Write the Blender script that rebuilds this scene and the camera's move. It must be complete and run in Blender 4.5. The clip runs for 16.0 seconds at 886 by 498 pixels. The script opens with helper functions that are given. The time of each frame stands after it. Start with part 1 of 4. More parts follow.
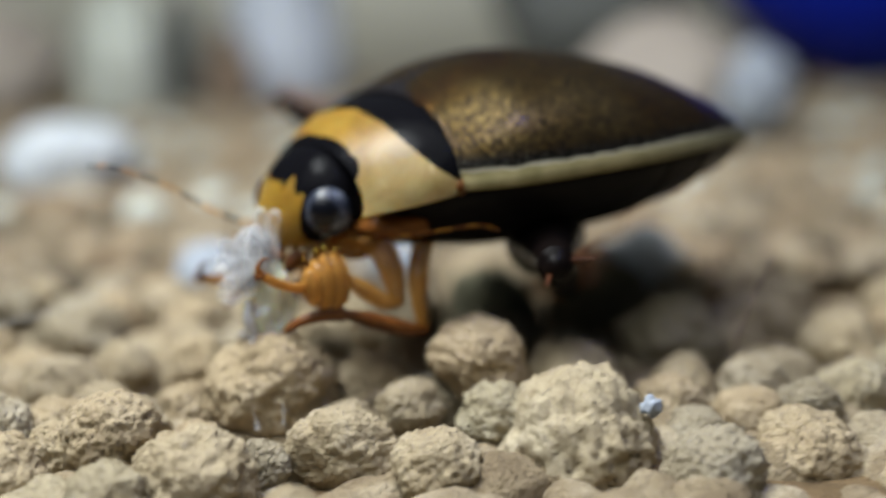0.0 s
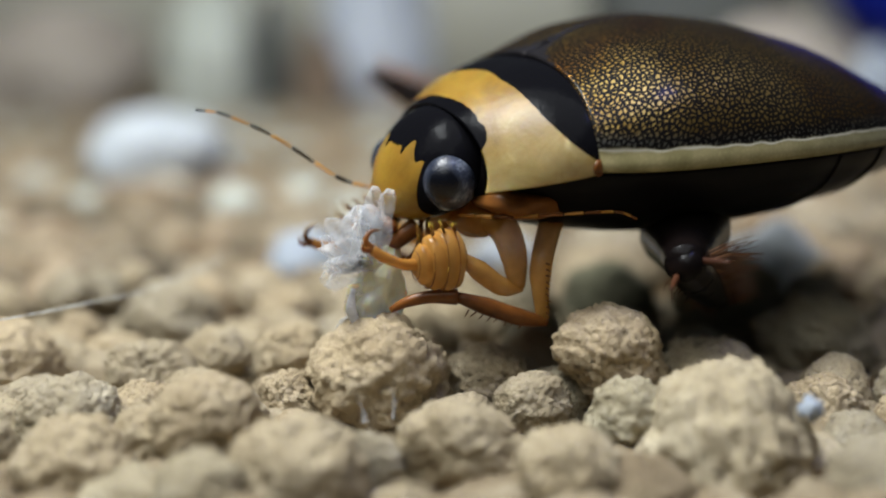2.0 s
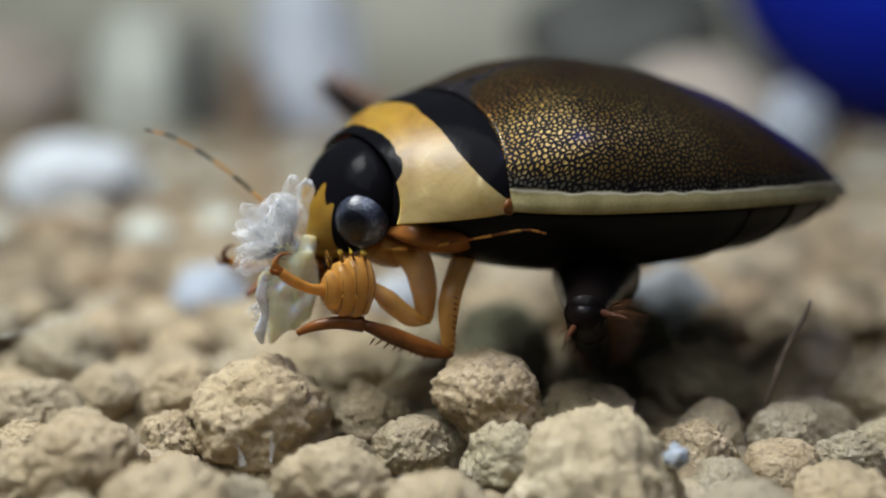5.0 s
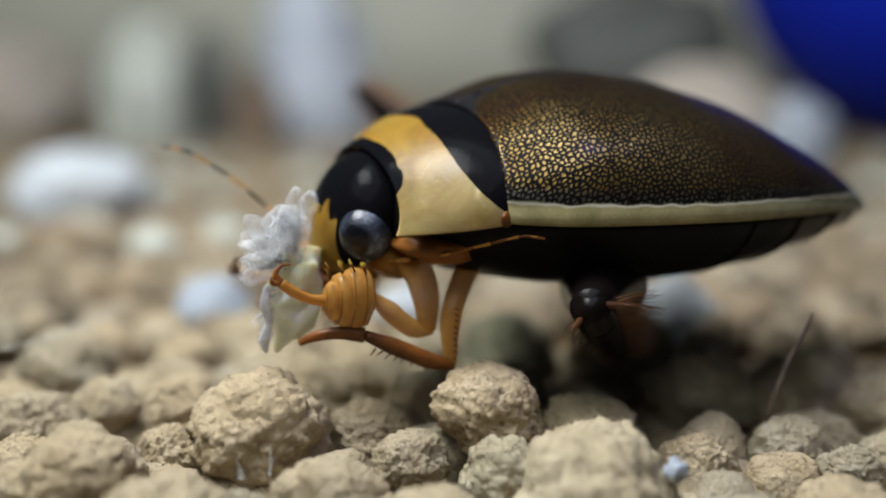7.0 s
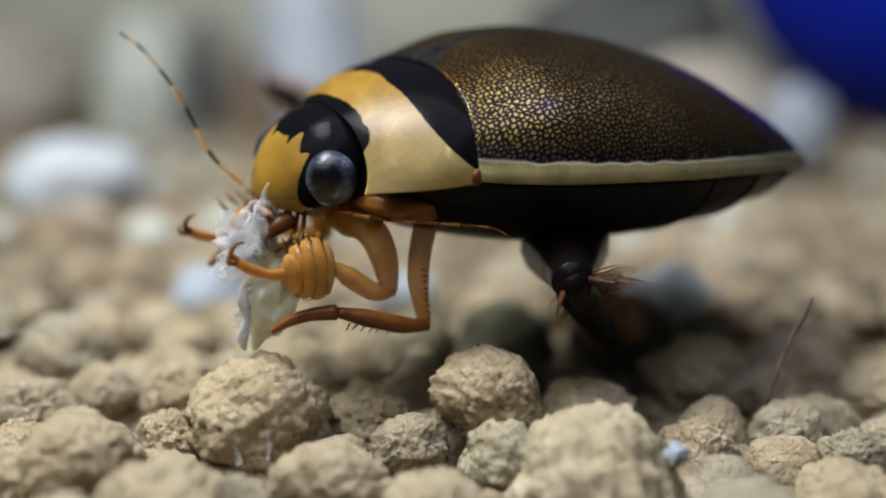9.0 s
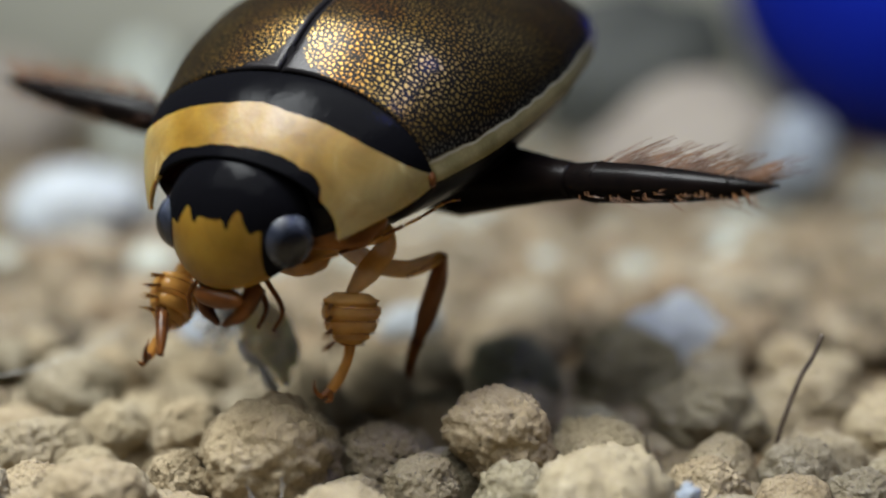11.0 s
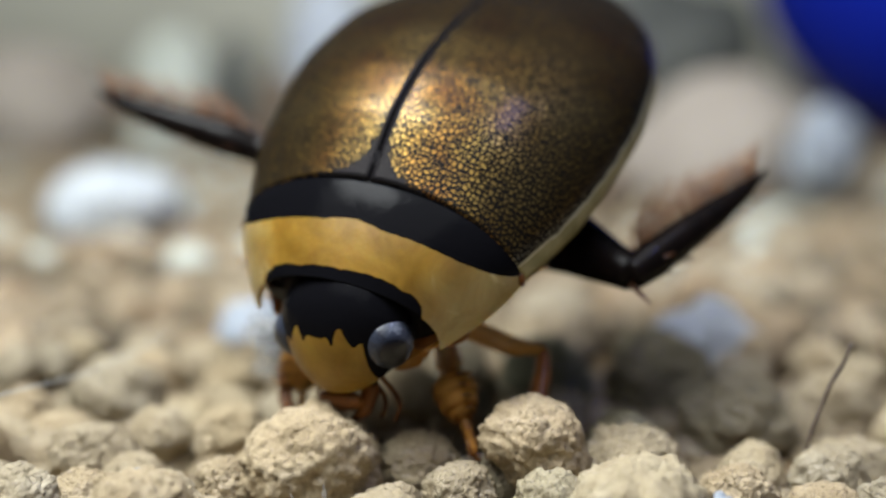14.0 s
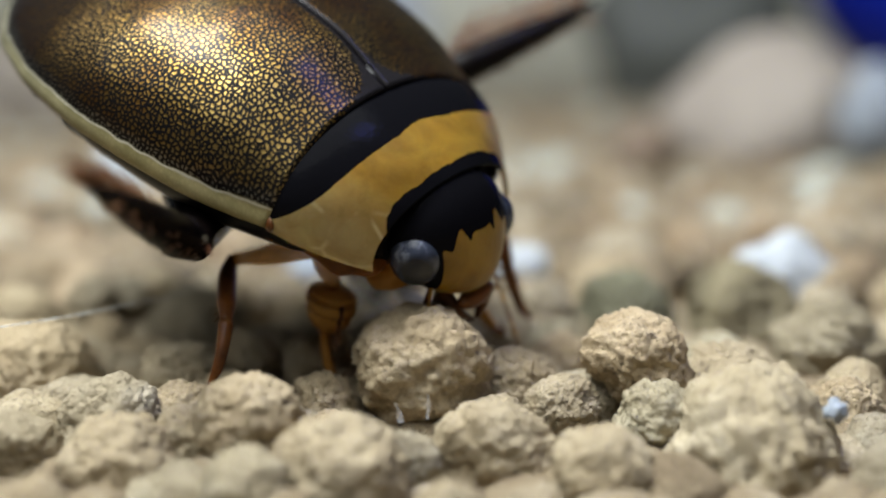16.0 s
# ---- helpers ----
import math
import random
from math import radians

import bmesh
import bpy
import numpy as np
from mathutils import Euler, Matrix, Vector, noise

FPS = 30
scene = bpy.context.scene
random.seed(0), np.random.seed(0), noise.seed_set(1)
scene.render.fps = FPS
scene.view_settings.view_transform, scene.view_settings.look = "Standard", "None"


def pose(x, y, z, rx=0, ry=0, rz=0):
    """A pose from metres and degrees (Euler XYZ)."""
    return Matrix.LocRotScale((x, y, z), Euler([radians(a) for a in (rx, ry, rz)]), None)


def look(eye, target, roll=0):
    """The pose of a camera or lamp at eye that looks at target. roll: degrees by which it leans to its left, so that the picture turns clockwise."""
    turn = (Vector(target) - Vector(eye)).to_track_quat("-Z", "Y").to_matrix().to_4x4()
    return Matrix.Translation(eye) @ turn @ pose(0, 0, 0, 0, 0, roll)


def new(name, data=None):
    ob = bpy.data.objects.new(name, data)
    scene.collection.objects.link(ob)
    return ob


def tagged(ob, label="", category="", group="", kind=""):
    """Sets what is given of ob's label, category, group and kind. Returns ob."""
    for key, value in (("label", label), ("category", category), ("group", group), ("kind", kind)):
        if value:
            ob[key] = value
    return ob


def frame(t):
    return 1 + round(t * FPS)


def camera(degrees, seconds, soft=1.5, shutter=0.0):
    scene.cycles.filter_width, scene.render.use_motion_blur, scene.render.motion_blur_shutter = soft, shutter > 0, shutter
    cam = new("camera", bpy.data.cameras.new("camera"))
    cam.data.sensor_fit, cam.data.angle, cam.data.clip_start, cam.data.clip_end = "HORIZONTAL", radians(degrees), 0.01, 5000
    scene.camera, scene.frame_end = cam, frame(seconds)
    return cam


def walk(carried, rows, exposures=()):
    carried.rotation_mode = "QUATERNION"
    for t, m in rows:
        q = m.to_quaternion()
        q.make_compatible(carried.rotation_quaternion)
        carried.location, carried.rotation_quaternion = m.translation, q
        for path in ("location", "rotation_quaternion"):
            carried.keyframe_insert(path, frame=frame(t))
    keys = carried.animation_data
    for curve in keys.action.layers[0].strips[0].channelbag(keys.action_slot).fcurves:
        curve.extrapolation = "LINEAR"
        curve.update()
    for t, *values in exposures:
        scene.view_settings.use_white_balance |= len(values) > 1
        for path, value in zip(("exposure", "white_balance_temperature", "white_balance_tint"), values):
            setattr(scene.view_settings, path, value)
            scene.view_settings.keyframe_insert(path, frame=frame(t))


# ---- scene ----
MM = 0.001


def view(x, y, z, yaw, pitch, roll):
    """A camera pose from millimetres and degrees: yaw to the left from +y, pitch up, roll."""
    turn = Matrix.Rotation(radians(yaw), 4, "Z") @ Matrix.Rotation(radians(90 + pitch), 4, "X") @ Matrix.Rotation(radians(roll), 4, "Z")
    return Matrix.Translation((x * MM, y * MM, z * MM)) @ turn


def stance(x, y, z, yaw=0, pitch=0, roll=0):
    """The pose of an animal part in millimetres and degrees: +x forward, +y its left; pitch lowers the nose."""
    turn = Matrix.Rotation(radians(yaw), 4, "Z") @ Matrix.Rotation(radians(pitch), 4, "Y") @ Matrix.Rotation(radians(roll), 4, "X")
    return Matrix.Translation((x * MM, y * MM, z * MM)) @ turn


cam = camera(36, 16.0, soft=2.0, shutter=0.4)
cam.data.dof.use_dof = True
cam.data.dof.focus_distance = 29.7 * MM
cam.data.dof.aperture_fstop = 35.0
walk(cam, [
    (0.0, view(-1.73, -31.34, 9.07, -1.74, -11.16, -1.28)),
    (0.5, view(-2.59, -29.43, 7.57, 0.09, -10.24, -1.25)),
    (1.0, view(-2.71, -28.16, 7.93, 1.74, -9.19, -0.94)),
    (1.5, view(-2.77, -28.20, 7.65, 1.80, -9.76, -0.73)),
    (2.0, view(-2.84, -28.37, 7.50, 1.44, -10.11, -0.51)),
    (2.5, view(-2.36, -28.33, 7.74, 1.51, -9.98, -0.54)),
    (3.0, view(-1.95, -28.19, 7.76, 1.67, -10.13, -0.53)),
    (3.5, view(-2.24, -28.51, 7.95, 1.29, -10.75, -0.01)),
    (4.0, view(-1.52, -28.54, 7.44, -0.51, -10.91, 0.71)),
    (4.5, view(-1.50, -28.78, 8.05, -0.97, -9.58, 0.69)),
    (7.0, view(-1.19, -28.71, 8.22, -0.41, -8.88, 0.55)),
    (7.5, view(-1.25, -28.72, 8.22, -0.70, -9.04, 0.59)),
    (8.0, view(-1.28, -28.69, 8.07, -0.47, -9.22, 0.42)),
    (8.5, view(-1.22, -28.58, 8.01, -0.50, -9.27, 0.42)),
    (11.0, view(-1.55, -28.60, 8.61, -0.68, -8.63, 0.29)),
    (11.5, view(-3.12, -29.52, 9.21, 0.78, -9.02, -0.09)),
    (12.0, view(-2.71, -30.83, 9.26, 0.23, -9.54, 0.79)),
    (12.5, view(-2.59, -29.86, 9.20, 0.01, -9.37, 0.47)),
    (13.0, view(-2.29, -28.83, 8.89, 0.26, -9.39, 0.27)),
    (13.5, view(-1.63, -28.87, 9.30, 0.76, -8.86, 0.10)),
    (14.0, view(-1.87, -29.21, 9.38, 0.29, -9.35, 0.06)),
    (14.5, view(-2.13, -29.36, 8.71, 0.24, -9.71, 0.52)),
    (15.0, view(-2.30, -29.45, 8.41, 1.06, -9.92, 0.16)),
    (15.5, view(-3.74, -29.46, 7.76, 1.18, -10.04, -0.03)),
    (16.0, view(-3.94, -29.18, 7.46, 0.67, -9.55, -0.01)),
], [(0.0, -0.14), (7.0, -0.18), (8.5, -0.18), (11.0, -0.14), (12.5, -0.04), (13.5, 0.06), (16.0, 0.08)])

# ---- light: an aquarium lamp overhead, a dim room around ----
world = bpy.data.worlds.new("room")
scene.world = world
world.use_nodes = True
world.node_tree.nodes["Background"].inputs[0].default_value = (0.78, 0.90, 1.0, 1)
world.node_tree.nodes["Background"].inputs[1].default_value = 0.06

lamp_data = bpy.data.lights.new("aquarium_lamp", "AREA")
lamp_data.shape, lamp_data.size, lamp_data.size_y = "RECTANGLE", 26 * MM, 17 * MM
lamp_data.energy, lamp_data.color = 0.062, (0.95, 0.99, 1.0)
lamp = new("aquarium_lamp", lamp_data)
lamp.matrix_world = look((-23 * MM, 0, 58 * MM), (-1 * MM, 0, 0))
tagged(lamp, kind="structure")

# a wide unseen fill panel, added above it to soften the shadows
fill_data = bpy.data.lights.new("fill_panel", "AREA")
fill_data.shape, fill_data.size, fill_data.size_y = "RECTANGLE", 105 * MM, 110 * MM
fill_data.energy, fill_data.color = 0.15, (0.95, 0.99, 1.0)
fill_lamp = new("fill_panel", fill_data)
fill_lamp.matrix_world = look((-22 * MM, -18 * MM, 95 * MM), (-2 * MM, 8 * MM, 0))
tagged(fill_lamp, kind="structure")

# the blue diode beside it, mirrored as a blue spot on the wing cases
blue_data = bpy.data.lights.new("blue_diode", "AREA")
blue_data.shape, blue_data.size = "SQUARE", 8 * MM
blue_data.energy, blue_data.color = 0.005, (0.10, 0.14, 1.0)
diode = new("blue_diode", blue_data)
diode.matrix_world = look((15 * MM, -8 * MM, 60 * MM), (-1 * MM, 0, 0))
tagged(diode, kind="structure")


# ---- materials ----
def nodes_of(name):
    mat = bpy.data.materials.new(name)
    mat.use_nodes = True
    nt = mat.node_tree
    return mat, nt, nt.nodes["Principled BSDF"]


def node(nt, kind, **values):
    n = nt.nodes.new(kind)
    for key, value in values.items():
        if key in n.inputs:
            n.inputs[key].default_value = value
    return n


def ramp(nt, fac, stops):
    n = nt.nodes.new("ShaderNodeValToRGB")
    while len(n.color_ramp.elements) < len(stops):
        n.color_ramp.elements.new(0.5)
    for e, (p, c) in zip(n.color_ramp.elements, stops):
        e.position, e.color = p, (*c, 1)
    nt.links.new(fac, n.inputs[0])
    return n.outputs[0]


def mix(nt, fac, a, b, kind="MIX"):
    n = nt.nodes.new("ShaderNodeMix")
    n.data_type, n.blend_type = "RGBA", kind
    for socket, v in ((n.inputs[0], fac), (n.inputs[6], a), (n.inputs[7], b)):
        if hasattr(v, "is_linked"):
            nt.links.new(v, socket)
        elif isinstance(v, tuple):
            socket.default_value = (*v, 1)
        else:
            socket.default_value = v
    return n.outputs[2]


def noise_of(nt, scale, detail=4.0, rough=0.55, vector=None, distortion=0.0):
    """Noise with its scale in waves per millimetre, in the object's own space."""
    if vector is None:
        vector = nt.nodes.new("ShaderNodeTexCoord").outputs["Object"]
    n = node(nt, "ShaderNodeTexNoise", Scale=scale * 1000, Detail=detail, Roughness=rough, Distortion=distortion)
    nt.links.new(vector, n.inputs["Vector"])
    return n.outputs[0]


def bump_of(nt, height, strength, distance, normal=None):
    n = node(nt, "ShaderNodeBump", Strength=strength, Distance=distance * MM)
    nt.links.new(height, n.inputs["Height"])
    if normal is not None:
        nt.links.new(normal, n.inputs["Normal"])
    return n.outputs[0]


def attribute(nt, name):
    n = nt.nodes.new("ShaderNodeAttribute")
    n.attribute_name = name
    return n.outputs["Fac"]


def clay(name, light, dark, island=False, pale=(0.53, 0.485, 0.395)):
    """Fired clay granule: tan, porous, with dark pores and pale dust."""
    mat, nt, b = nodes_of(name)
    if island:
        rnd = nt.nodes.new("ShaderNodeNewGeometry").outputs["Random Per Island"]
    else:
        rnd = nt.nodes.new("ShaderNodeObjectInfo").outputs["Random"]
    patch = noise_of(nt, 0.55, 3)
    fine = noise_of(nt, 8.0, 7, 0.72)
    base = ramp(nt, patch, [(0.3, dark), (0.5, light), (0.72, pale)])
    own = ramp(nt, rnd, [(0.0, (0.42, 0.40, 0.37)), (0.18, (0.72, 0.66, 0.58)), (0.5, (1.0, 0.94, 0.84)), (0.82, (1.0, 0.84, 0.70)), (0.9, (1.2, 1.2, 1.16)), (1.0, (1.45, 1.48, 1.48))]) if island else ramp(nt, rnd, [(0.0, (0.82, 0.82, 0.80)), (0.22, (0.95, 0.90, 0.82)), (0.5, (1.0, 0.94, 0.83)), (0.8, (1.0, 0.90, 0.78)), (1.0, (0.90, 0.92, 0.86))])
    col = mix(nt, 1.0, base, own, "MULTIPLY")
    grain = ramp(nt, fine, [(0.28, (0.66, 0.61, 0.56)), (0.47, (0.96, 0.95, 0.93)), (0.70, (1.18, 1.18, 1.15))])
    col = mix(nt, 0.8, col, grain, "MULTIPLY")
    co = nt.nodes.new("ShaderNodeTexCoord").outputs["Object"]
    vor = node(nt, "ShaderNodeTexVoronoi", Scale=5200.0)
    nt.links.new(co, vor.inputs["Vector"])
    pores = ramp(nt, vor.outputs["Distance"], [(0.08, (0.42, 0.38, 0.33)), (0.22, (1, 1, 1))])
    where = ramp(nt, noise_of(nt, 1.7, 3), [(0.52, (0, 0, 0)), (0.66, (1, 1, 1))])
    col = mix(nt, where, col, mix(nt, 1.0, col, pores, "MULTIPLY"))
    nt.links.new(col, b.inputs["Base Color"])
    b.inputs["Roughness"].default_value = 0.9
    b.inputs["Specular IOR Level"].default_value = 0.22
    n1 = bump_of(nt, noise_of(nt, 2.6, 4, 0.6), 0.5, 0.2)
    for scale, size in ((5200.0, 0.10), (10500.0, 0.06)):
        crumb = node(nt, "ShaderNodeTexVoronoi", Scale=scale, Smoothness=0.35)
        crumb.feature = "SMOOTH_F1"
        nt.links.new(co, crumb.inputs["Vector"])
        lump = ramp(nt, crumb.outputs["Distance"], [(0.0, (1, 1, 1)), (0.75, (0, 0, 0))])
        n1 = bump_of(nt, lump, 0.85, size, n1)
    n1 = bump_of(nt, noise_of(nt, 6.0, 9, 0.8), 0.7, 0.14, n1)
    n2 = bump_of(nt, pores, 0.4, 0.05, n1)
    nt.links.new(n2, b.inputs["Normal"])
    return mat


def stone(name, a, bcol, rough=0.55, scale=0.4, translucent=0.0):
    mat, nt, b = nodes_of(name)
    col = ramp(nt, noise_of(nt, scale, 6, 0.6), [(0.3, a), (0.7, bcol)])
    nt.links.new(col, b.inputs["Base Color"])
    b.inputs["Roughness"].default_value = rough
    if translucent:
        b.inputs["Subsurface Weight"].default_value = translucent
        b.inputs["Subsurface Radius"].default_value = (0.001, 0.001, 0.001)
        b.inputs["Subsurface Scale"].default_value = 0.6
    nt.links.new(bump_of(nt, noise_of(nt, scale * 6, 6), 0.5, 0.15), b.inputs["Normal"])
    return mat


def chitin(name, color, vary, rough=0.25, coat=0.4, sss=0.0, bump=0.25, scale=2.0):
    """Smooth insect cuticle, faintly mottled and finely wrinkled."""
    mat, nt, b = nodes_of(name)
    col = ramp(nt, noise_of(nt, scale, 4), [(0.32, color), (0.7, vary)])
    nt.links.new(col, b.inputs["Base Color"])
    b.inputs["Roughness"].default_value = rough
    b.inputs["Coat Weight"].default_value = coat
    b.inputs["Coat Roughness"].default_value = 0.12
    if sss:
        b.inputs["Subsurface Weight"].default_value = sss
        b.inputs["Subsurface Radius"].default_value = (0.0004, 0.0003, 0.00015)
        b.inputs["Subsurface Scale"].default_value = 1.0
    nt.links.new(bump_of(nt, noise_of(nt, 14, 4), bump, 0.012), b.inputs["Normal"])
    return mat


def two_tone(name, attr, dark, pale_a, pale_b, rough=0.36):
    """Black cuticle with a yellow pattern held in a mesh attribute."""
    mat, nt, b = nodes_of(name)
    pale = ramp(nt, noise_of(nt, 0.9, 5, 0.65, None, 0.8), [(0.32, pale_a), (0.66, pale_b)])
    edge = ramp(nt, attribute(nt, attr), [(0.42, (0, 0, 0)), (0.58, (1, 1, 1))])
    cream = ramp(nt, attribute(nt, "cream"), [(0.0, (1, 1, 1)), (1.0, (1.45, 1.95, 7.0))])
    pale = mix(nt, 1.0, pale, cream, "MULTIPLY")
    vein = node(nt, "ShaderNodeTexVoronoi", Scale=1150.0)
    vein.feature = "DISTANCE_TO_EDGE"
    warp = nt.nodes.new("ShaderNodeTexCoord").outputs["Object"]
    bent = nt.nodes.new("ShaderNodeVectorMath")
    bent.operation, bent.inputs[1].default_value = "MULTIPLY", (0.55, 1.0, 1.0)
    nt.links.new(warp, bent.inputs[0])
    nt.links.new(bent.outputs[0], vein.inputs["Vector"])
    crack = ramp(nt, vein.outputs["Distance"], [(0.0, (1, 1, 1)), (0.06, (0, 0, 0))])
    some = ramp(nt, noise_of(nt, 1.4, 3), [(0.45, (0, 0, 0)), (0.62, (0.7, 0.7, 0.7))])
    crack = mix(nt, 1.0, mix(nt, 1.0, crack, some, "MULTIPLY"), ramp(nt, attribute(nt, "cream"), [(0.1, (0, 0, 0)), (0.6, (1, 1, 1))]), "MULTIPLY")
    pale = mix(nt, crack, pale, (0.62, 0.52, 0.30))
    col = mix(nt, edge, dark, pale)
    nt.links.new(col, b.inputs["Base Color"])
    nt.links.new(mix(nt, edge, (0.15, 0.15, 0.15), (rough, rough, rough)), b.inputs["Roughness"])
    nt.links.new(mix(nt, edge, (0.018, 0.018, 0.018), (0.24, 0.24, 0.24)), b.inputs["Specular IOR Level"])
    nt.links.new(edge, b.inputs["Subsurface Weight"])
    b.inputs["Subsurface Radius"].default_value = (0.0005, 0.0003, 0.0001)
    b.inputs["Subsurface Scale"].default_value = 0.5
    n1 = bump_of(nt, noise_of(nt, 1.6, 3), 0.12, 0.2)
    nt.links.new(bump_of(nt, noise_of(nt, 11, 4), 0.25, 0.02, n1), b.inputs["Normal"])
    return mat


def elytron_material():
    """Golden brown cuticle crossed by a fine black net, with a cream side border."""
    mat, nt, b = nodes_of("reticulate_elytron")
    both = nt.nodes.new("ShaderNodeCombineXYZ")
    nt.links.new(attribute(nt, "along"), both.inputs[0])
    nt.links.new(attribute(nt, "across"), both.inputs[1])
    co = both.outputs[0]
    warp = node(nt, "ShaderNodeTexNoise", Scale=6.5, Detail=2.0)
    nt.links.new(co, warp.inputs["Vector"])
    sub = nt.nodes.new("ShaderNodeVectorMath")
    sub.operation, sub.inputs[1].default_value = "SUBTRACT", (0.5, 0.5, 0.5)
    nt.links.new(warp.outputs["Color"], sub.inputs[0])
    mul = nt.nodes.new("ShaderNodeVectorMath")
    mul.operation, mul.inputs[3].default_value = "SCALE", 0.13
    nt.links.new(sub.outputs[0], mul.inputs[0])
    add = nt.nodes.new("ShaderNodeVectorMath")
    nt.links.new(co, add.inputs[0])
    nt.links.new(mul.outputs[0], add.inputs[1])
    vor = node(nt, "ShaderNodeTexVoronoi", Scale=9.2, Randomness=0.85)
    vor.voronoi_dimensions, vor.feature = "2D", "DISTANCE_TO_EDGE"
    nt.links.new(add.outputs[0], vor.inputs["Vector"])
    cell = ramp(nt, vor.outputs["Distance"], [(0.19, (0, 0, 0)), (0.33, (1, 1, 1))])
    tint = ramp(nt, noise_of(nt, 0.5, 3), [(0.3, (0.12, 0.050, 0.010)), (0.5, (0.18, 0.118, 0.033)), (0.72, (0.26, 0.19, 0.075))])
    # the weaker reflection towards the tail is put into the gold tint
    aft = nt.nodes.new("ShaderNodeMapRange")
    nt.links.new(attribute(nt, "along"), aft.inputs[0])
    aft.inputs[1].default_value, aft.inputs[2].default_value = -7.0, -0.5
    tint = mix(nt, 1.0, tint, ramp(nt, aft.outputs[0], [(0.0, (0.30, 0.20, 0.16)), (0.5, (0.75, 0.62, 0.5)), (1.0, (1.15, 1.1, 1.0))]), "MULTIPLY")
    low = ramp(nt, attribute(nt, "border"), [(0.0, (0, 0, 0)), (0.3, (1, 1, 1))])
    tint = mix(nt, low, tint, (0.15, 0.145, 0.12))
    net = mix(nt, cell, (0.005, 0.0045, 0.0045), tint)
    border = ramp(nt, attribute(nt, "border"), [(0.44, (0, 0, 0)), (0.56, (1, 1, 1))])
    pale = ramp(nt, noise_of(nt, 1.5, 4), [(0.3, (0.17, 0.15, 0.075)), (0.7, (0.30, 0.26, 0.145))])
    # the border is also darker and greyer towards the tail
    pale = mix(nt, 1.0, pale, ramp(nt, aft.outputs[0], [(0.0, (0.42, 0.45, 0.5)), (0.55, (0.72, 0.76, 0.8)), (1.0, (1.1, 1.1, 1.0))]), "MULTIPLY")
    col = mix(nt, border, net, mix(nt, 0.10, pale, mix(nt, 1.0, pale, cell, "MULTIPLY")))
    # the glint along the border's upper crease, painted as a pale line
    line = ramp(nt, attribute(nt, "border"), [(0.47, (0, 0, 0)), (0.52, (1, 1, 1)), (0.57, (0, 0, 0))])
    col = mix(nt, line, col, (0.52, 0.50, 0.40))
    suture = ramp(nt, attribute(nt, "suture"), [(0.4, (0, 0, 0)), (0.6, (1, 1, 1))])
    col = mix(nt, suture, col, (0.012, 0.011, 0.012))
    nt.links.new(col, b.inputs["Base Color"])
    shine = mix(nt, border, mix(nt, suture, cell, (0, 0, 0)), (0, 0, 0))
    metal = nt.nodes.new("ShaderNodeMath")
    metal.operation, metal.inputs[1].default_value = "MULTIPLY", 1.0
    nt.links.new(shine, metal.inputs[0])
    nt.links.new(metal.outputs[0], b.inputs["Metallic"])
    nt.links.new(mix(nt, border, (0.31, 0.31, 0.31), (0.42, 0.42, 0.42)), b.inputs["Roughness"])
    b.inputs["Specular IOR Level"].default_value = 0.06
    b.inputs["Specular Tint"].default_value = (0.22, 0.16, 0.12, 1)
    b.inputs["Coat Weight"].default_value = 0.22
    b.inputs["Coat Roughness"].default_value = 0.17
    b.inputs["Coat IOR"].default_value = 1.3
    flat = mix(nt, border, vor.outputs["Distance"], (0.3, 0.3, 0.3))
    n1 = bump_of(nt, flat, 0.5, 0.022)
    nt.links.new(bump_of(nt, noise_of(nt, 20, 3), 0.1, 0.006, n1), b.inputs["Normal"])
    return mat


def eye_material():
    """Blue-grey facets with a soft dark spot that faces outwards."""
    mat, nt, b = nodes_of("grey_compound_eye")
    col = ramp(nt, noise_of(nt, 1.6, 5, 0.7), [(0.34, (0.010, 0.012, 0.020)), (0.56, (0.035, 0.042, 0.062)), (0.74, (0.22, 0.24, 0.29))])
    spot = ramp(nt, attribute(nt, "spot"), [(0.25, (1, 1, 1)), (0.75, (0.08, 0.09, 0.12))])
    nt.links.new(mix(nt, 1.0, col, spot, "MULTIPLY"), b.inputs["Base Color"])
    b.inputs["Roughness"].default_value = 0.26
    b.inputs["Specular IOR Level"].default_value = 0.4
    facet = node(nt, "ShaderNodeTexVoronoi", Scale=22000.0)
    nt.links.new(nt.nodes.new("ShaderNodeTexCoord").outputs["Object"], facet.inputs["Vector"])
    nt.links.new(bump_of(nt, facet.outputs["Distance"], 0.35, 0.02), b.inputs["Normal"])
    return mat


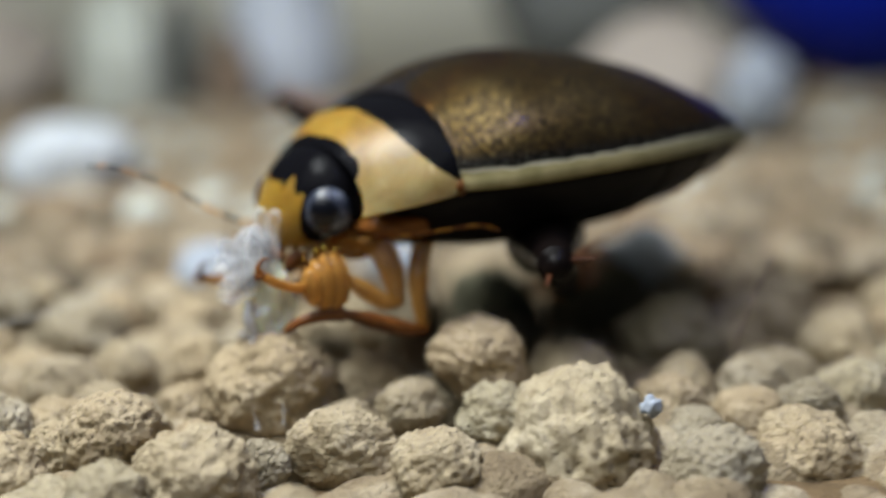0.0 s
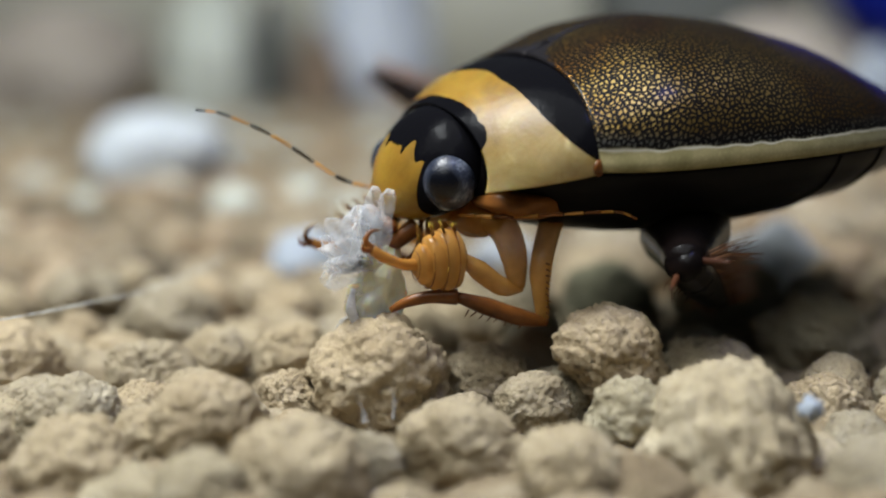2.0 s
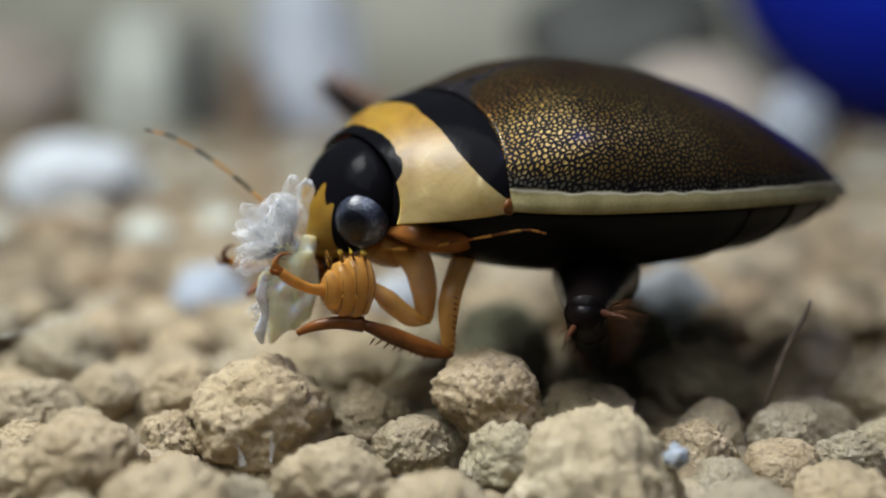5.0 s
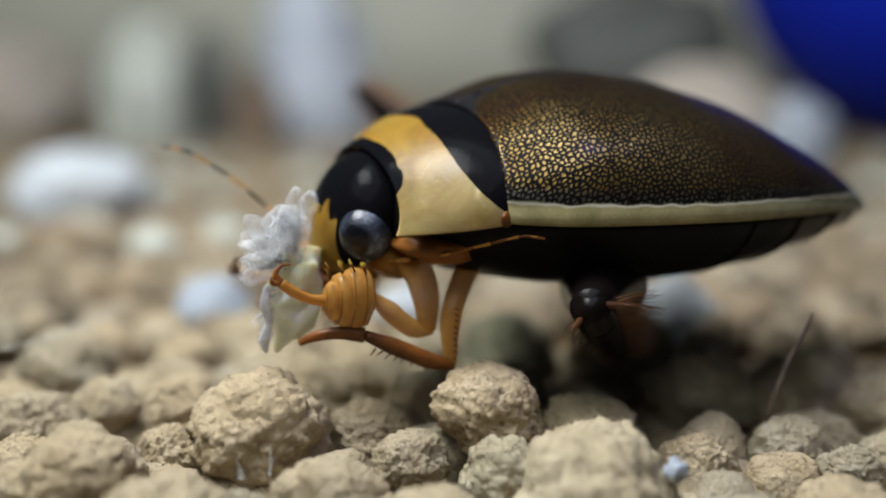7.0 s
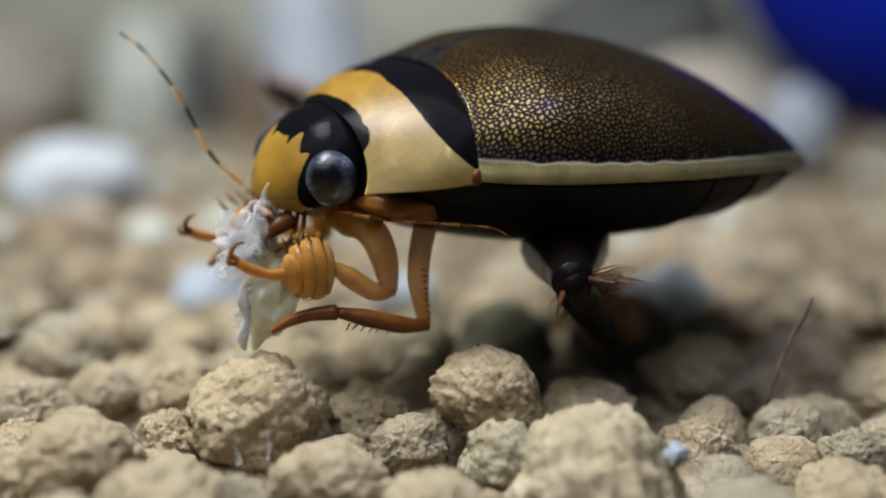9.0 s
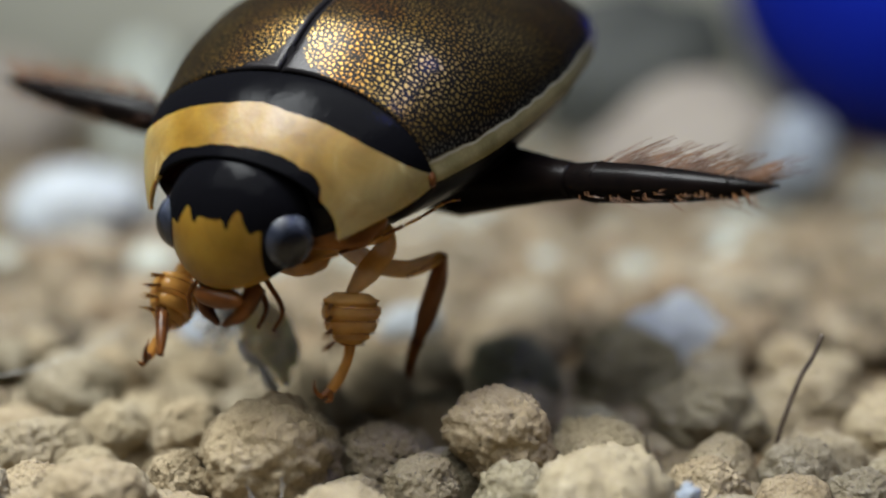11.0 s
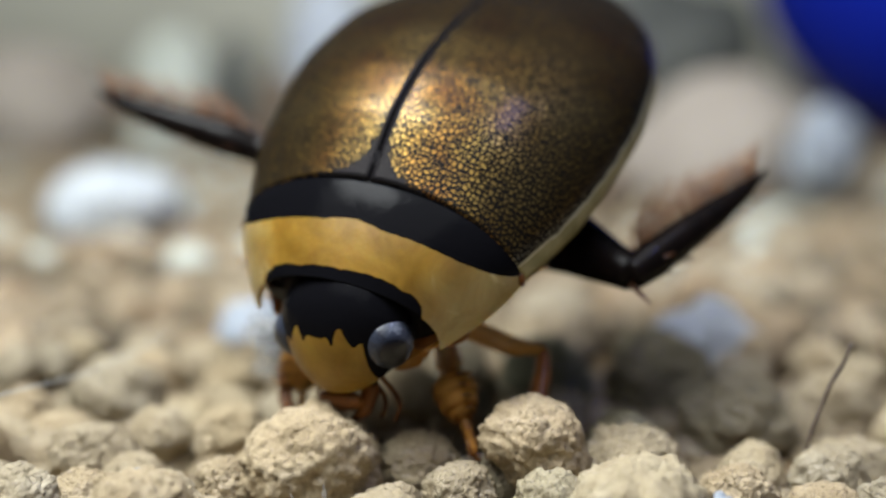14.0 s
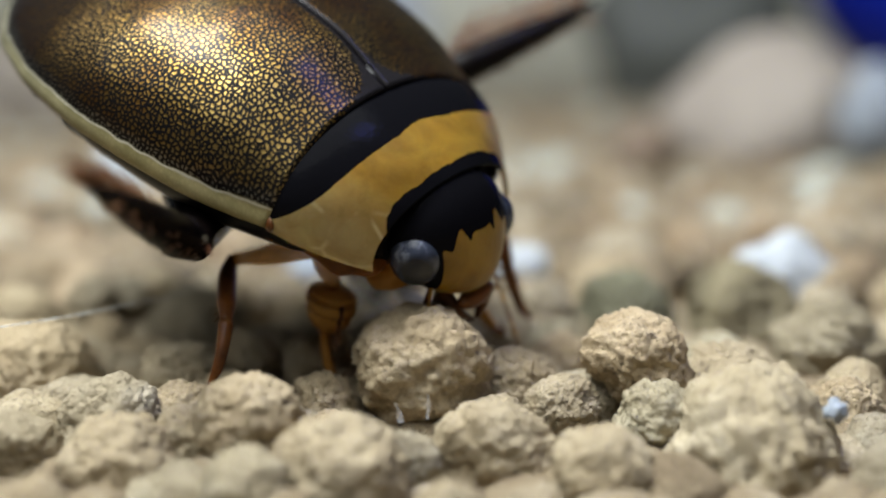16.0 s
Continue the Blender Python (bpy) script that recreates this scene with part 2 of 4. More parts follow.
def see_through(name, color, weight, rough=0.5, spread=1.25, even=False):
    """Pale flesh or fibre that lets part of the light through."""
    mat, nt, b = nodes_of(name)
    col = ramp(nt, noise_of(nt, 2.2, 5), [(0.3, color), (0.7, tuple(min(1, c * spread) for c in color))])
    nt.links.new(col, b.inputs["Base Color"])
    b.inputs["Roughness"].default_value = rough
    b.inputs["Specular IOR Level"].default_value = 0.05
    through_light = nt.nodes.new("ShaderNodeBsdfTranslucent")
    nt.links.new(col, through_light.inputs[0])
    clear = nt.nodes.new("ShaderNodeBsdfTransparent")
    half, whole = nt.nodes.new("ShaderNodeMixShader"), nt.nodes.new("ShaderNodeMixShader")
    half.inputs[0].default_value = 0.5
    nt.links.new(b.outputs[0], half.inputs[1])
    nt.links.new(through_light.outputs[0], half.inputs[2])
    uneven = ramp(nt, noise_of(nt, 2.5, 4), [(0.3, (weight * 0.4,) * 3), (0.7, (min(1.0, weight * 1.5),) * 3)])
    if even:
        whole.inputs[0].default_value = weight
    else:
        nt.links.new(uneven, whole.inputs[0])
    nt.links.new(clear.outputs[0], whole.inputs[1])
    nt.links.new(half.outputs[0], whole.inputs[2])
    nt.links.new(whole.outputs[0], nt.nodes["Material Output"].inputs[0])
    return mat


def dull(mat, level):
    """Less mirror-like, as a wet surface under water."""
    mat.node_tree.nodes["Principled BSDF"].inputs["Specular IOR Level"].default_value = level
    return mat


CLAY = clay("tan_clay", (0.44, 0.385, 0.285), (0.35, 0.295, 0.205))
CLAY_GREY = clay("grey_clay", (0.24, 0.23, 0.165), (0.16, 0.15, 0.11), pale=(0.31, 0.295, 0.22))
CLAY_LAYER = clay("layered_clay", (0.34, 0.30, 0.215), (0.24, 0.205, 0.14), pale=(0.42, 0.38, 0.29))
CHEST = chitin("amber_brown_cuticle", (0.05, 0.018, 0.006), (0.24, 0.09, 0.018), 0.34, 0.0, 0.3, 0.25, 1.0)
CHEST = dull(CHEST, 0.15)
CLAY_BED = clay("clay_bed", (0.315, 0.27, 0.20), (0.22, 0.18, 0.125), island=True)
# darker copy of the tan clay, with the shade of the gaps in its colour
CLAY_SHADED = clay("shaded_clay", (0.30, 0.255, 0.185), (0.21, 0.17, 0.12))
SOIL = clay("deep_clay", (0.20, 0.15, 0.09), (0.12, 0.09, 0.055), pale=(0.26, 0.20, 0.13))
QUARTZ_DIM = stone("dull_quartz", (0.24, 0.27, 0.31), (0.34, 0.38, 0.43), 0.8, 0.3)
QUARTZ = stone("white_quartz", (0.34, 0.37, 0.39), (0.50, 0.53, 0.55), 0.6, 0.3)
PALE_ROCK = stone("pale_rock", (0.34, 0.365, 0.315), (0.50, 0.525, 0.465), 0.7, 0.12)
BLUE_ROCK = stone("blue_grey_rock", (0.36, 0.40, 0.46), (0.52, 0.56, 0.62), 0.6, 0.12)
DARK_ROCK = stone("dark_rock", (0.05, 0.055, 0.05), (0.11, 0.115, 0.10), 0.6, 0.12)
BROWN_WOOD = stone("brown_wood", (0.13, 0.09, 0.06), (0.21, 0.15, 0.10), 0.7, 0.15)
TAN_ROCK = stone("tan_rock", (0.25, 0.215, 0.18), (0.34, 0.30, 0.25), 0.8, 0.15)
BACK = stone("tank_back", (0.46, 0.455, 0.37), (0.60, 0.59, 0.49), 0.6, 0.02)
BLUE = stone("blue_plastic", (0.004, 0.014, 0.30), (0.006, 0.022, 0.40), 0.5, 0.03)
BLUE = dull(BLUE, 0.12)
BLACK = dull(chitin("black_cuticle", (0.004, 0.004, 0.005), (0.006, 0.005, 0.005), 0.30, 0.0), 0.05)
DARK_LEG = chitin("dark_brown_cuticle", (0.003, 0.0025, 0.0025), (0.006, 0.004, 0.0035), 0.24, 0.0)
DARK_LEG = dull(DARK_LEG, 0.06)
AMBER = see_through("amber_cuticle", (0.40, 0.19, 0.04), 0.86, 0.2, 1.5, True)
PALE_AMBER = see_through("pale_amber_cuticle", (0.47, 0.25, 0.06), 0.80, 0.2, 1.5, True)
BROWN = chitin("red_brown_cuticle", (0.035, 0.012, 0.005), (0.21, 0.075, 0.016), 0.30, 0.0, 0.3, 0.25, 1.1)
EYE = eye_material()
AMBER, PALE_AMBER, BROWN = dull(AMBER, 0.28), dull(PALE_AMBER, 0.28), dull(BROWN, 0.2)
HAIR = chitin("brown_swimming_hair", (0.085, 0.033, 0.010), (0.18, 0.075, 0.021), 0.5, 0)
SPUR = dull(chitin("dark_red_spur", (0.030, 0.011, 0.006), (0.075, 0.026, 0.010), 0.35, 0), 0.2)
TWO_TONE = two_tone("yellow_black_cuticle", "yellow", (0.004, 0.004, 0.005), (0.17, 0.090, 0.009), (0.27, 0.158, 0.020))
ELYTRON = elytron_material()
FLESH = see_through("white_flesh", (0.90, 0.95, 1.0), 0.24)
FOIL = stone("silvery_membrane", (0.45, 0.48, 0.52), (0.85, 0.88, 0.92), 0.25, 3.0)
FLESH_YELLOW = dull(chitin("yellow_white_flesh", (0.52, 0.50, 0.30), (0.70, 0.72, 0.62), 0.35, 0.0, 0.9, 0.3, 0.9), 0.25)
FIBRE = see_through("white_fibre", (0.7, 0.71, 0.69), 0.5)
GLASSY = see_through("clear_shard", (0.75, 0.77, 0.8), 0.22, 0.2)
BRISTLE = chitin("brown_bristle", (0.045, 0.032, 0.025), (0.17, 0.13, 0.10), 0.5, 0)


# ---- mesh helpers (all in millimetres) ----
def link(name, bm, mat, parent=None, label="", m=None):
    for v in bm.verts:
        v.co *= MM
    me = bpy.data.meshes.new(name)
    bm.to_mesh(me)
    bm.free()
    me.materials.append(mat)
    me.polygons.foreach_set("use_smooth", [True] * len(me.polygons))
    ob = new(name, me)
    if parent is not None:
        ob.parent = parent
    if m is not None:
        ob.matrix_basis = m
    return tagged(ob, label)


def part(name, bm, mat, parent, label="", m=None):
    return link(name, bm, mat, parent, label, m)


def curve_points(points, per=6):
    """A smooth line through the points."""
    p = [Vector(q) for q in points]
    p = [p[0] * 2 - p[1]] + p + [p[-1] * 2 - p[-2]]
    out = []
    for i in range(1, len(p) - 2):
        for k in range(per):
            t = k / per
            out.append(0.5 * (2 * p[i] + (p[i + 1] - p[i - 1]) * t + (2 * p[i - 1] - 5 * p[i] + 4 * p[i + 1] - p[i + 2]) * t * t
                              + (3 * p[i] - p[i - 1] - 3 * p[i + 1] + p[i + 2]) * t ** 3))
    return out + [p[-2]]


def tube(bm, points, radii, seg=12, flat=1.0, per=6, side=(0, 0, 1)):
    """A round limb along a smooth line; flat squeezes it towards the plane across side."""
    line = curve_points(points, per)
    rad = np.interp(np.linspace(0, 1, len(line)), np.linspace(0, 1, len(radii)), radii).tolist()
    rings = []
    for i, c in enumerate(line):
        d = (line[min(i + 1, len(line) - 1)] - line[max(i - 1, 0)]).normalized()
        u = d.cross(Vector(side))
        u = u.normalized() if u.length > 1e-4 else d.orthogonal().normalized()
        w = u.cross(d)
        rings.append([bm.verts.new(c + rad[i] * (math.cos(a) * u + math.sin(a) * flat * w)) for a in (2 * math.pi * k / seg for k in range(seg))])
    for a, b in zip(rings, rings[1:]):
        for k in range(seg):
            bm.faces.new((a[k], a[(k + 1) % seg], b[(k + 1) % seg], b[k]))
    bm.faces.new(rings[0][::-1])
    bm.faces.new(rings[-1])
    return bm


def blob(bm, centre, radii, turn=None, sub=3, rough=0.0, seed=0.0):
    made = bmesh.ops.create_icosphere(bm, subdivisions=sub, radius=1.0)["verts"]
    turn = turn or Matrix.Identity(3)
    for v in made:
        k = 1 + (rough * noise.noise(v.co * 1.7 + Vector((seed, 0, 0))) if rough else 0)
        v.co = Vector(centre) + turn @ Vector((v.co.x * radii[0] * k, v.co.y * radii[1] * k, v.co.z * radii[2] * k))
    return bm


def sheet(rows, thick, attrs):
    """A curved plate from rows of points, with its own thickness. attrs: name -> rows of values."""
    bm = bmesh.new()
    layers = {k: bm.verts.layers.float.new(k) for k in attrs}
    n, m = len(rows), len(rows[0])
    grid = [[Vector(q) for q in r] for r in rows]
    top, low = [], []
    for i in range(n):
        top.append([]), low.append([])
        for j in range(m):
            du = grid[min(i + 1, n - 1)][j] - grid[max(i - 1, 0)][j]
            dv = grid[i][min(j + 1, m - 1)] - grid[i][max(j - 1, 0)]
            nrm = du.cross(dv)
            nrm = nrm.normalized() if nrm.length > 1e-9 else Vector((0, 0, 1))
            if nrm.dot(Vector((0, grid[i][j].y, grid[i][j].z + 1.5))) < 0:
                nrm = -nrm
            for store, p in ((top, grid[i][j]), (low, grid[i][j] - nrm * thick)):
                v = bm.verts.new(p)
                for k, values in attrs.items():
                    v[layers[k]] = values[i][j]
                store[i].append(v)
    for i in range(n - 1):
        for j in range(m - 1):
            bm.faces.new((top[i][j], top[i + 1][j], top[i + 1][j + 1], top[i][j + 1]))
            bm.faces.new((low[i][j], low[i][j + 1], low[i + 1][j + 1], low[i + 1][j]))
    for i in range(n - 1):
        bm.faces.new((top[i][0], low[i][0], low[i + 1][0], top[i + 1][0]))
        bm.faces.new((top[i + 1][-1], low[i + 1][-1], low[i][-1], top[i][-1]))
    for j in range(m - 1):
        bm.faces.new((top[0][j + 1], low[0][j + 1], low[0][j], top[0][j]))
        bm.faces.new((top[-1][j], low[-1][j], low[-1][j + 1], top[-1][j + 1]))
    bmesh.ops.recalc_face_normals(bm, faces=bm.faces)
    return bm


# ---- the tank: bed, back and far things ----
def bed_height(x, y):
    """The top of the packed granules, which rises a little towards the back."""
    return 0.35 * noise.noise(Vector((x * 0.09, y * 0.09, 3.1))) + max(0.0, y - 20) * 0.012


def granule(sub, seed, blocky=0.6, strata=0.0):
    """A worn, blocky lump of fired clay of about unit radius."""
    rng = random.Random(seed)
    planes = []
    for _ in range(13):
        d = Vector((rng.gauss(0, 1), rng.gauss(0, 1), rng.gauss(0, 1))).normalized()
        planes.append((d, rng.uniform(0.80, 1.02)))
    stretch = Vector((rng.uniform(0.92, 1.12), rng.uniform(0.9, 1.08), rng.uniform(0.82, 0.98)))
    off = Vector((rng.uniform(-50, 50), rng.uniform(-50, 50), rng.uniform(-50, 50)))
    bm = bmesh.new()
    bmesh.ops.create_icosphere(bm, subdivisions=sub, radius=1.0)
    for v in bm.verts:
        d = v.co.normalized()
        total = sum(math.exp(-14 * (k / max(d.dot(n), 0.05))) for n, k in planes if d.dot(n) > 0.05)
        cut = -math.log(total + math.exp(-14 * 1.12)) / 14
        r = blocky * cut + (1 - blocky) * 0.97
        r += 0.14 * noise.noise(d * 1.6 + off) + 0.06 * noise.noise(d * 3.2 + off) + 0.045 * noise.noise(d * 5.2 - off)
        if sub > 3:
            r += 0.06 * noise.noise(d * 8 + off) + 0.045 * noise.noise(d * 14 - off) + 0.07 * (0.2 - noise.voronoi(d * 4.2 + off)[0][0] ** 2) + 0.05 * (0.2 - noise.voronoi(d * 8.5 - off)[0][0] ** 2)
        if sub > 4:
            r += 0.035 * (0.2 - noise.voronoi(d * 15 + off)[0][0] ** 2) + 0.045 * noise.noise(d * 20 + off) + 0.04 * noise.noise(d * 33 - off) + 0.014 * noise.noise(d * 55 + off)
        if strata:
            r += strata * noise.noise(Vector((d.x * 1.3, d.y * 1.3, d.z * 7)) + off)
        v.co = Vector((d.x * stretch.x, d.y * stretch.y, d.z * stretch.z)) * r
    return bm


def granule_mesh(name, sub, seed, mat, blocky=0.6, strata=0.0):
    bm = granule(sub, seed, blocky, strata)
    for v in bm.verts:
        v.co *= MM
    me = bpy.data.meshes.new(name)
    bm.to_mesh(me)
    bm.free()
    me.materials.append(mat)
    me.polygons.foreach_set("use_smooth", [True] * len(me.polygons))
    return me


FINE = [granule_mesh("clay_granule", 5, 11 + k, CLAY, 0.3 + 0.06 * (k % 6)) for k in range(12)]
PLAIN = [granule_mesh("clay_granule", 4, 41 + k, CLAY, 0.45 + 0.06 * (k % 6)) for k in range(12)]
FINE_GREY = [granule_mesh("grey_granule", 5, 71 + k, (CLAY_LAYER, CLAY_GREY, CLAY_GREY)[k], 0.7, 0.09 if k == 0 else 0.05) for k in range(3)]
placed = []
spin = random.Random(5)


def put_granule(x, y, z, r, kind=0, label="tan porous fired clay granule in the gravel bed", grey=False, meshes=None):
    me = FINE_GREY[kind % 3] if grey else (meshes or FINE)[kind % 12]
    ob = new("grey_granule" if grey else "clay_granule", me)
    ob.matrix_basis = pose(x * MM, y * MM, z * MM, spin.uniform(-25, 25), spin.uniform(-25, 25), spin.uniform(0, 360)) @ Matrix.Scale(r * 1.06, 4)
    placed.append((x, y, z, r))
    return tagged(ob, label, "gravel", "clay granules of the bed")


# the granules next to the beetle, one by one, front row first
FRONT = ((-7.96, -4.77, -1.21, 0.85), (-6.25, -3.82, -1.20, 1.12), (-4.08, -5.8, -1.3, 0.66), (-4.97, -2.86, -1.30, 0.69), (-3.09, -2.11, -1.25, 1.11),
         (-1.09, -3.38, -1.29, 1.0), (2.15, -2.0, -1.30, 1.85), (0.43, -0.70, -1.12, 1.0), (4.75, -4.12, -1.3, 1.0), (7.2, -2.6, -1.45, 1.1), (7.96, -0.24, -1.2, 0.71),
         (-8.3, -2.4, -0.55, 0.98), (-10.84, -2.8, -1.45, 1.16), (-9.52, -1.90, -1.25, 0.81), (-11.49, -0.75, -1.15, 1.08), (-12.92, -2.62, -1.15, 0.83), (-11.48, -6.58, -0.99, 0.65))
MIDDLE = ((-1.66, 0.06, -1.02, 0.80), (0.75, 2.47, -1.9, 1.24), (4.74, 0.40, -1.28, 0.92), (2.48, 1.89, -0.95, 1.06), (-10.66, 2.98, -1.2, 1.06),
          (-9.41, 4.43, -1.08, 0.82), (-7.40, 4.25, -1.06, 0.93), (-7.04, 0.97, -1.2, 0.78), (-2.59, 1.75, -0.92, 0.90), (7.08, 1.59, -1.25, 0.91),
          (-10.2, 0.05, -1.25, 0.86), (-14.36, 3.17, -1.15, 1.39), (-6.6, 3.0, -1.77, 0.86), (10.22, 4.72, -1.17, 1.18), (9.5, 1.2, -1.3, 0.95))
BEHIND = ((-4.43, 6.31, -1.12, 1.0), (-1.37, 6.40, -1.15, 0.70), (9.02, 7.85, -1.34, 1.22), (-11.32, 8.21, -1.08, 1.30), (-6.69, 11.14, -1.08, 1.10),
          (-2.9, 8.6, -1.25, 1.0), (0.91, 14.6, -1.27, 1.2))
for n, (x, y, z, r) in enumerate(FRONT):
    put_granule(x, y, z, r, n * 5 + 2)
for n, (x, y, z, r) in enumerate(MIDDLE):
    put_granule(x, y, z, r, n * 7 + 1)
for n, (x, y, z, r) in enumerate(BEHIND):
    put_granule(x, y, z, r, n * 3 + 4)
put_granule(0.10, 0.80, -0.10, 1.17, 0, "round tan clay granule resting on top of the gravel bed")
big = put_granule(-5.05, 1.0, -0.70, 1.50, 7, "large tan clay granule nudged by the feeding beetle")
put_granule(5.85, 5.6, -0.92, 1.27, 0, "grey-brown layered clay granule in the gravel bed", True)
put_granule(4.15, 9.7, -1.0, 1.55, 1, "olive-grey layered clay granule in the gravel bed", True)
put_granule(4.98, 13.2, -1.83, 1.92, 2, "olive-grey layered clay granule in the gravel bed", True)
put_granule(1.02, 10.7, -1.0, 1.3, 2, "dark olive-grey clay granule in the gravel bed", True)

# the rest of the top layer: separate where near, one stuff object beyond
rng = random.Random(21)
far_spots = []
step = 1.75
yy = -9.0
while yy < 92:
    xx = -46.0 + rng.uniform(-0.5, 0.5)
    while xx < 46:
        x, y = xx + rng.uniform(-0.45, 0.45), yy + rng.uniform(-0.45, 0.45)
        r = rng.uniform(0.68, 1.08)
        z = bed_height(x, y) - r * rng.uniform(0.95, 1.35)
        if y < 8:
            z -= 0.45 if y > -0.5 else 0.8
        elif y > 18:
            r *= rng.uniform(0.85, 1.45)
        xx += step * rng.uniform(0.85, 1.15)
        if y < -4.6 or (y < -2.2 and -9 < x < 8) or abs(x) > 18 + (y + 30) * 0.42:
            continue
        if any(abs(x - a) < 1.9 and 0 < b - y < 3.0 for a, b in ((5.85, 5.6), (4.15, 9.7), (1.02, 10.7))):
            continue
        if any((x - a) ** 2 + (y - b) ** 2 + (z - c) ** 2 < (0.80 * (r + s)) ** 2 for a, b, c, s in placed if abs(y - b) < 3):
            if y < 16:
                z -= 1.05
                if any((x - a) ** 2 + (y - b) ** 2 + (z - c) ** 2 < (0.7 * (r + s)) ** 2 for a, b, c, s in placed if abs(y - b) < 3):
                    continue
            else:
                continue
        if y < 12 and abs(x) < 17 and len(placed) < 300:
            put_granule(x, y, z, r, rng.randrange(12), meshes=PLAIN)
        else:
            far_spots.append((x, y, z, r))
    yy += step * 0.86


def joined_granules(name, spots, mat, sub, label):
    """Many granules in one mesh."""
    kinds = []
    for k in range(8):
        bm = granule(sub, 200 + k)
        bm.verts.ensure_lookup_table()
        kinds.append((np.array([v.co for v in bm.verts]), np.array([[v.index for v in fc.verts] for fc in bm.faces])))
        bm.free()
    pts, tris, at = [], [], 0
    for x, y, z, r in spots:
        co, fc = kinds[rng.randrange(8)]
        turn = np.array(Euler((rng.uniform(-0.5, 0.5), rng.uniform(-0.5, 0.5), rng.uniform(0, 6.3))).to_matrix())
        pts.append((co @ turn.T * r + (x, y, z)) * MM)
        tris.append(fc + at)
        at += len(co)
    me = bpy.data.meshes.new(name)
    me.from_pydata(np.concatenate(pts).tolist(), [], np.concatenate(tris).tolist())
    me.materials.append(mat)
    me.polygons.foreach_set("use_smooth", [True] * len(me.polygons))
    return tagged(new(name, me), label, "gravel", kind="stuff")


# a lower layer that fills the gaps, its clay darkened for the shade there
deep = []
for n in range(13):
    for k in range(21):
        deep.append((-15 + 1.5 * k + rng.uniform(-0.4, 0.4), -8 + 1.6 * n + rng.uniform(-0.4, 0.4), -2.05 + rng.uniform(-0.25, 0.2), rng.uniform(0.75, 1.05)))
joined_granules("lower_gravel", deep, CLAY_SHADED, 3, "tan fired clay gravel packed in the gaps below")
joined_granules("gravel", [q for n, q in enumerate(far_spots) if q[1] < 24 or n % 9], CLAY_BED, 2, "tan fired clay gravel covering the tank floor")
joined_granules("pale_gravel", [q for n, q in enumerate(far_spots) if q[1] >= 24 and n % 9 == 0], PALE_ROCK, 2, "pale grey gravel strewn among the tan granules")

# the packed layer under the granules
bm = bmesh.new()
bmesh.ops.create_grid(bm, x_segments=120, y_segments=120, size=1.0)
for v in bm.verts:
    x, y = v.co.x * 75, 40 + v.co.y * 68
    v.co = (x, y, bed_height(x, y) - 1.75 + 0.25 * noise.noise(Vector((x * 0.7, y * 0.7, 0))))
made = bmesh.ops.extrude_face_region(bm, geom=bm.faces[:])
for v in [g for g in made["geom"] if isinstance(g, bmesh.types.BMVert)]:
    v.co.z = -6.0
bmesh.ops.recalc_face_normals(bm, faces=bm.faces)
tagged(link("ground", bm, SOIL), "brown packed clay soil under the gravel", "ground", kind="structure")


def wall(name, x0, x1, y0, y1, z0, z1, mat, label):
    bm = bmesh.new()
    bmesh.ops.create_cube(bm, size=1.0)
    for v in bm.verts:
        v.co = (x0 if v.co.x < 0 else x1, y0 if v.co.y < 0 else y1, z0 if v.co.z < 0 else z1)
    bmesh.ops.bevel(bm, geom=bm.edges[:], offset=0.5, segments=2, affect="EDGES")
    tagged(link(name, bm, mat), label, "wall", kind="structure")


wall("wall_back", -75, 75, 104, 108, -6, 19, BACK, "pale olive-grey back of the tank")


def rock(name, x, y, z, rx, ry, rz, mat, label, seed, turn=0, rough=0.35, category="stone"):
    bm = bmesh.new()
    bmesh.ops.create_icosphere(bm, subdivisions=4, radius=1.0)
    off = Vector((seed * 7.3, seed * 3.1, 0))
    for v in bm.verts:
        d = v.co.normalized()
        k = 1 + rough * noise.noise(d * 1.3 + off) + 0.3 * rough * noise.noise(d * 3.3 + off)
        v.co = Vector((d.x * rx, d.y * ry, d.z * rz)) * k
    ob = link(name, bm, mat, None, label, pose(x * MM, y * MM, z * MM, 0, 0, turn))
    return tagged(ob, label, category)


# pale pebbles and far rocks
rock("white_pebble", -17.4, 34, 0.4, 3.3, 1.8, 2.4, QUARTZ, "smooth white quartz pebble lying on the gravel", 1, 24, 0.3)
rock("white_pebble", 6.0, 12.2, -0.7, 2.0, 1.2, 1.6, QUARTZ, "small bluish white pebble among clay granules", 2, 20, 0.25)
rock("white_pebble", -8.4, 14.6, -0.8, 1.4, 1.0, 1.25, QUARTZ_DIM, "small bluish white pebble among clay granules", 3, -15, 0.2)
rock("white_pebble", 17.8, 42, 2.9, 1.9, 1.6, 2.3, QUARTZ_DIM, "white quartz pebble leaning on a tan rock", 4, 30, 0.25)
rock("white_pebble", -2.0, 13.8, -0.4, 1.0, 0.6, 0.75, QUARTZ, "small pale greenish white pebble among clay granules", 5, 5, 0.2)
rock("pale_rock", -20.6, 64, 3.2, 2.8, 3.0, 5.6, PALE_ROCK, "tall pale grey-green rock standing in the gravel", 6, 0, 0.3)
rock("tan_rock", -34.0, 70, 2.5, 7.5, 4.0, 5.0, TAN_ROCK, "tan-grey rock standing in the gravel", 7, 0, 0.3)
rock("dark_rock", -17.4, 72, 3.0, 1.5, 1.7, 5.6, DARK_ROCK, "dark slate shard standing between pale rocks", 8, 0, 0.25)
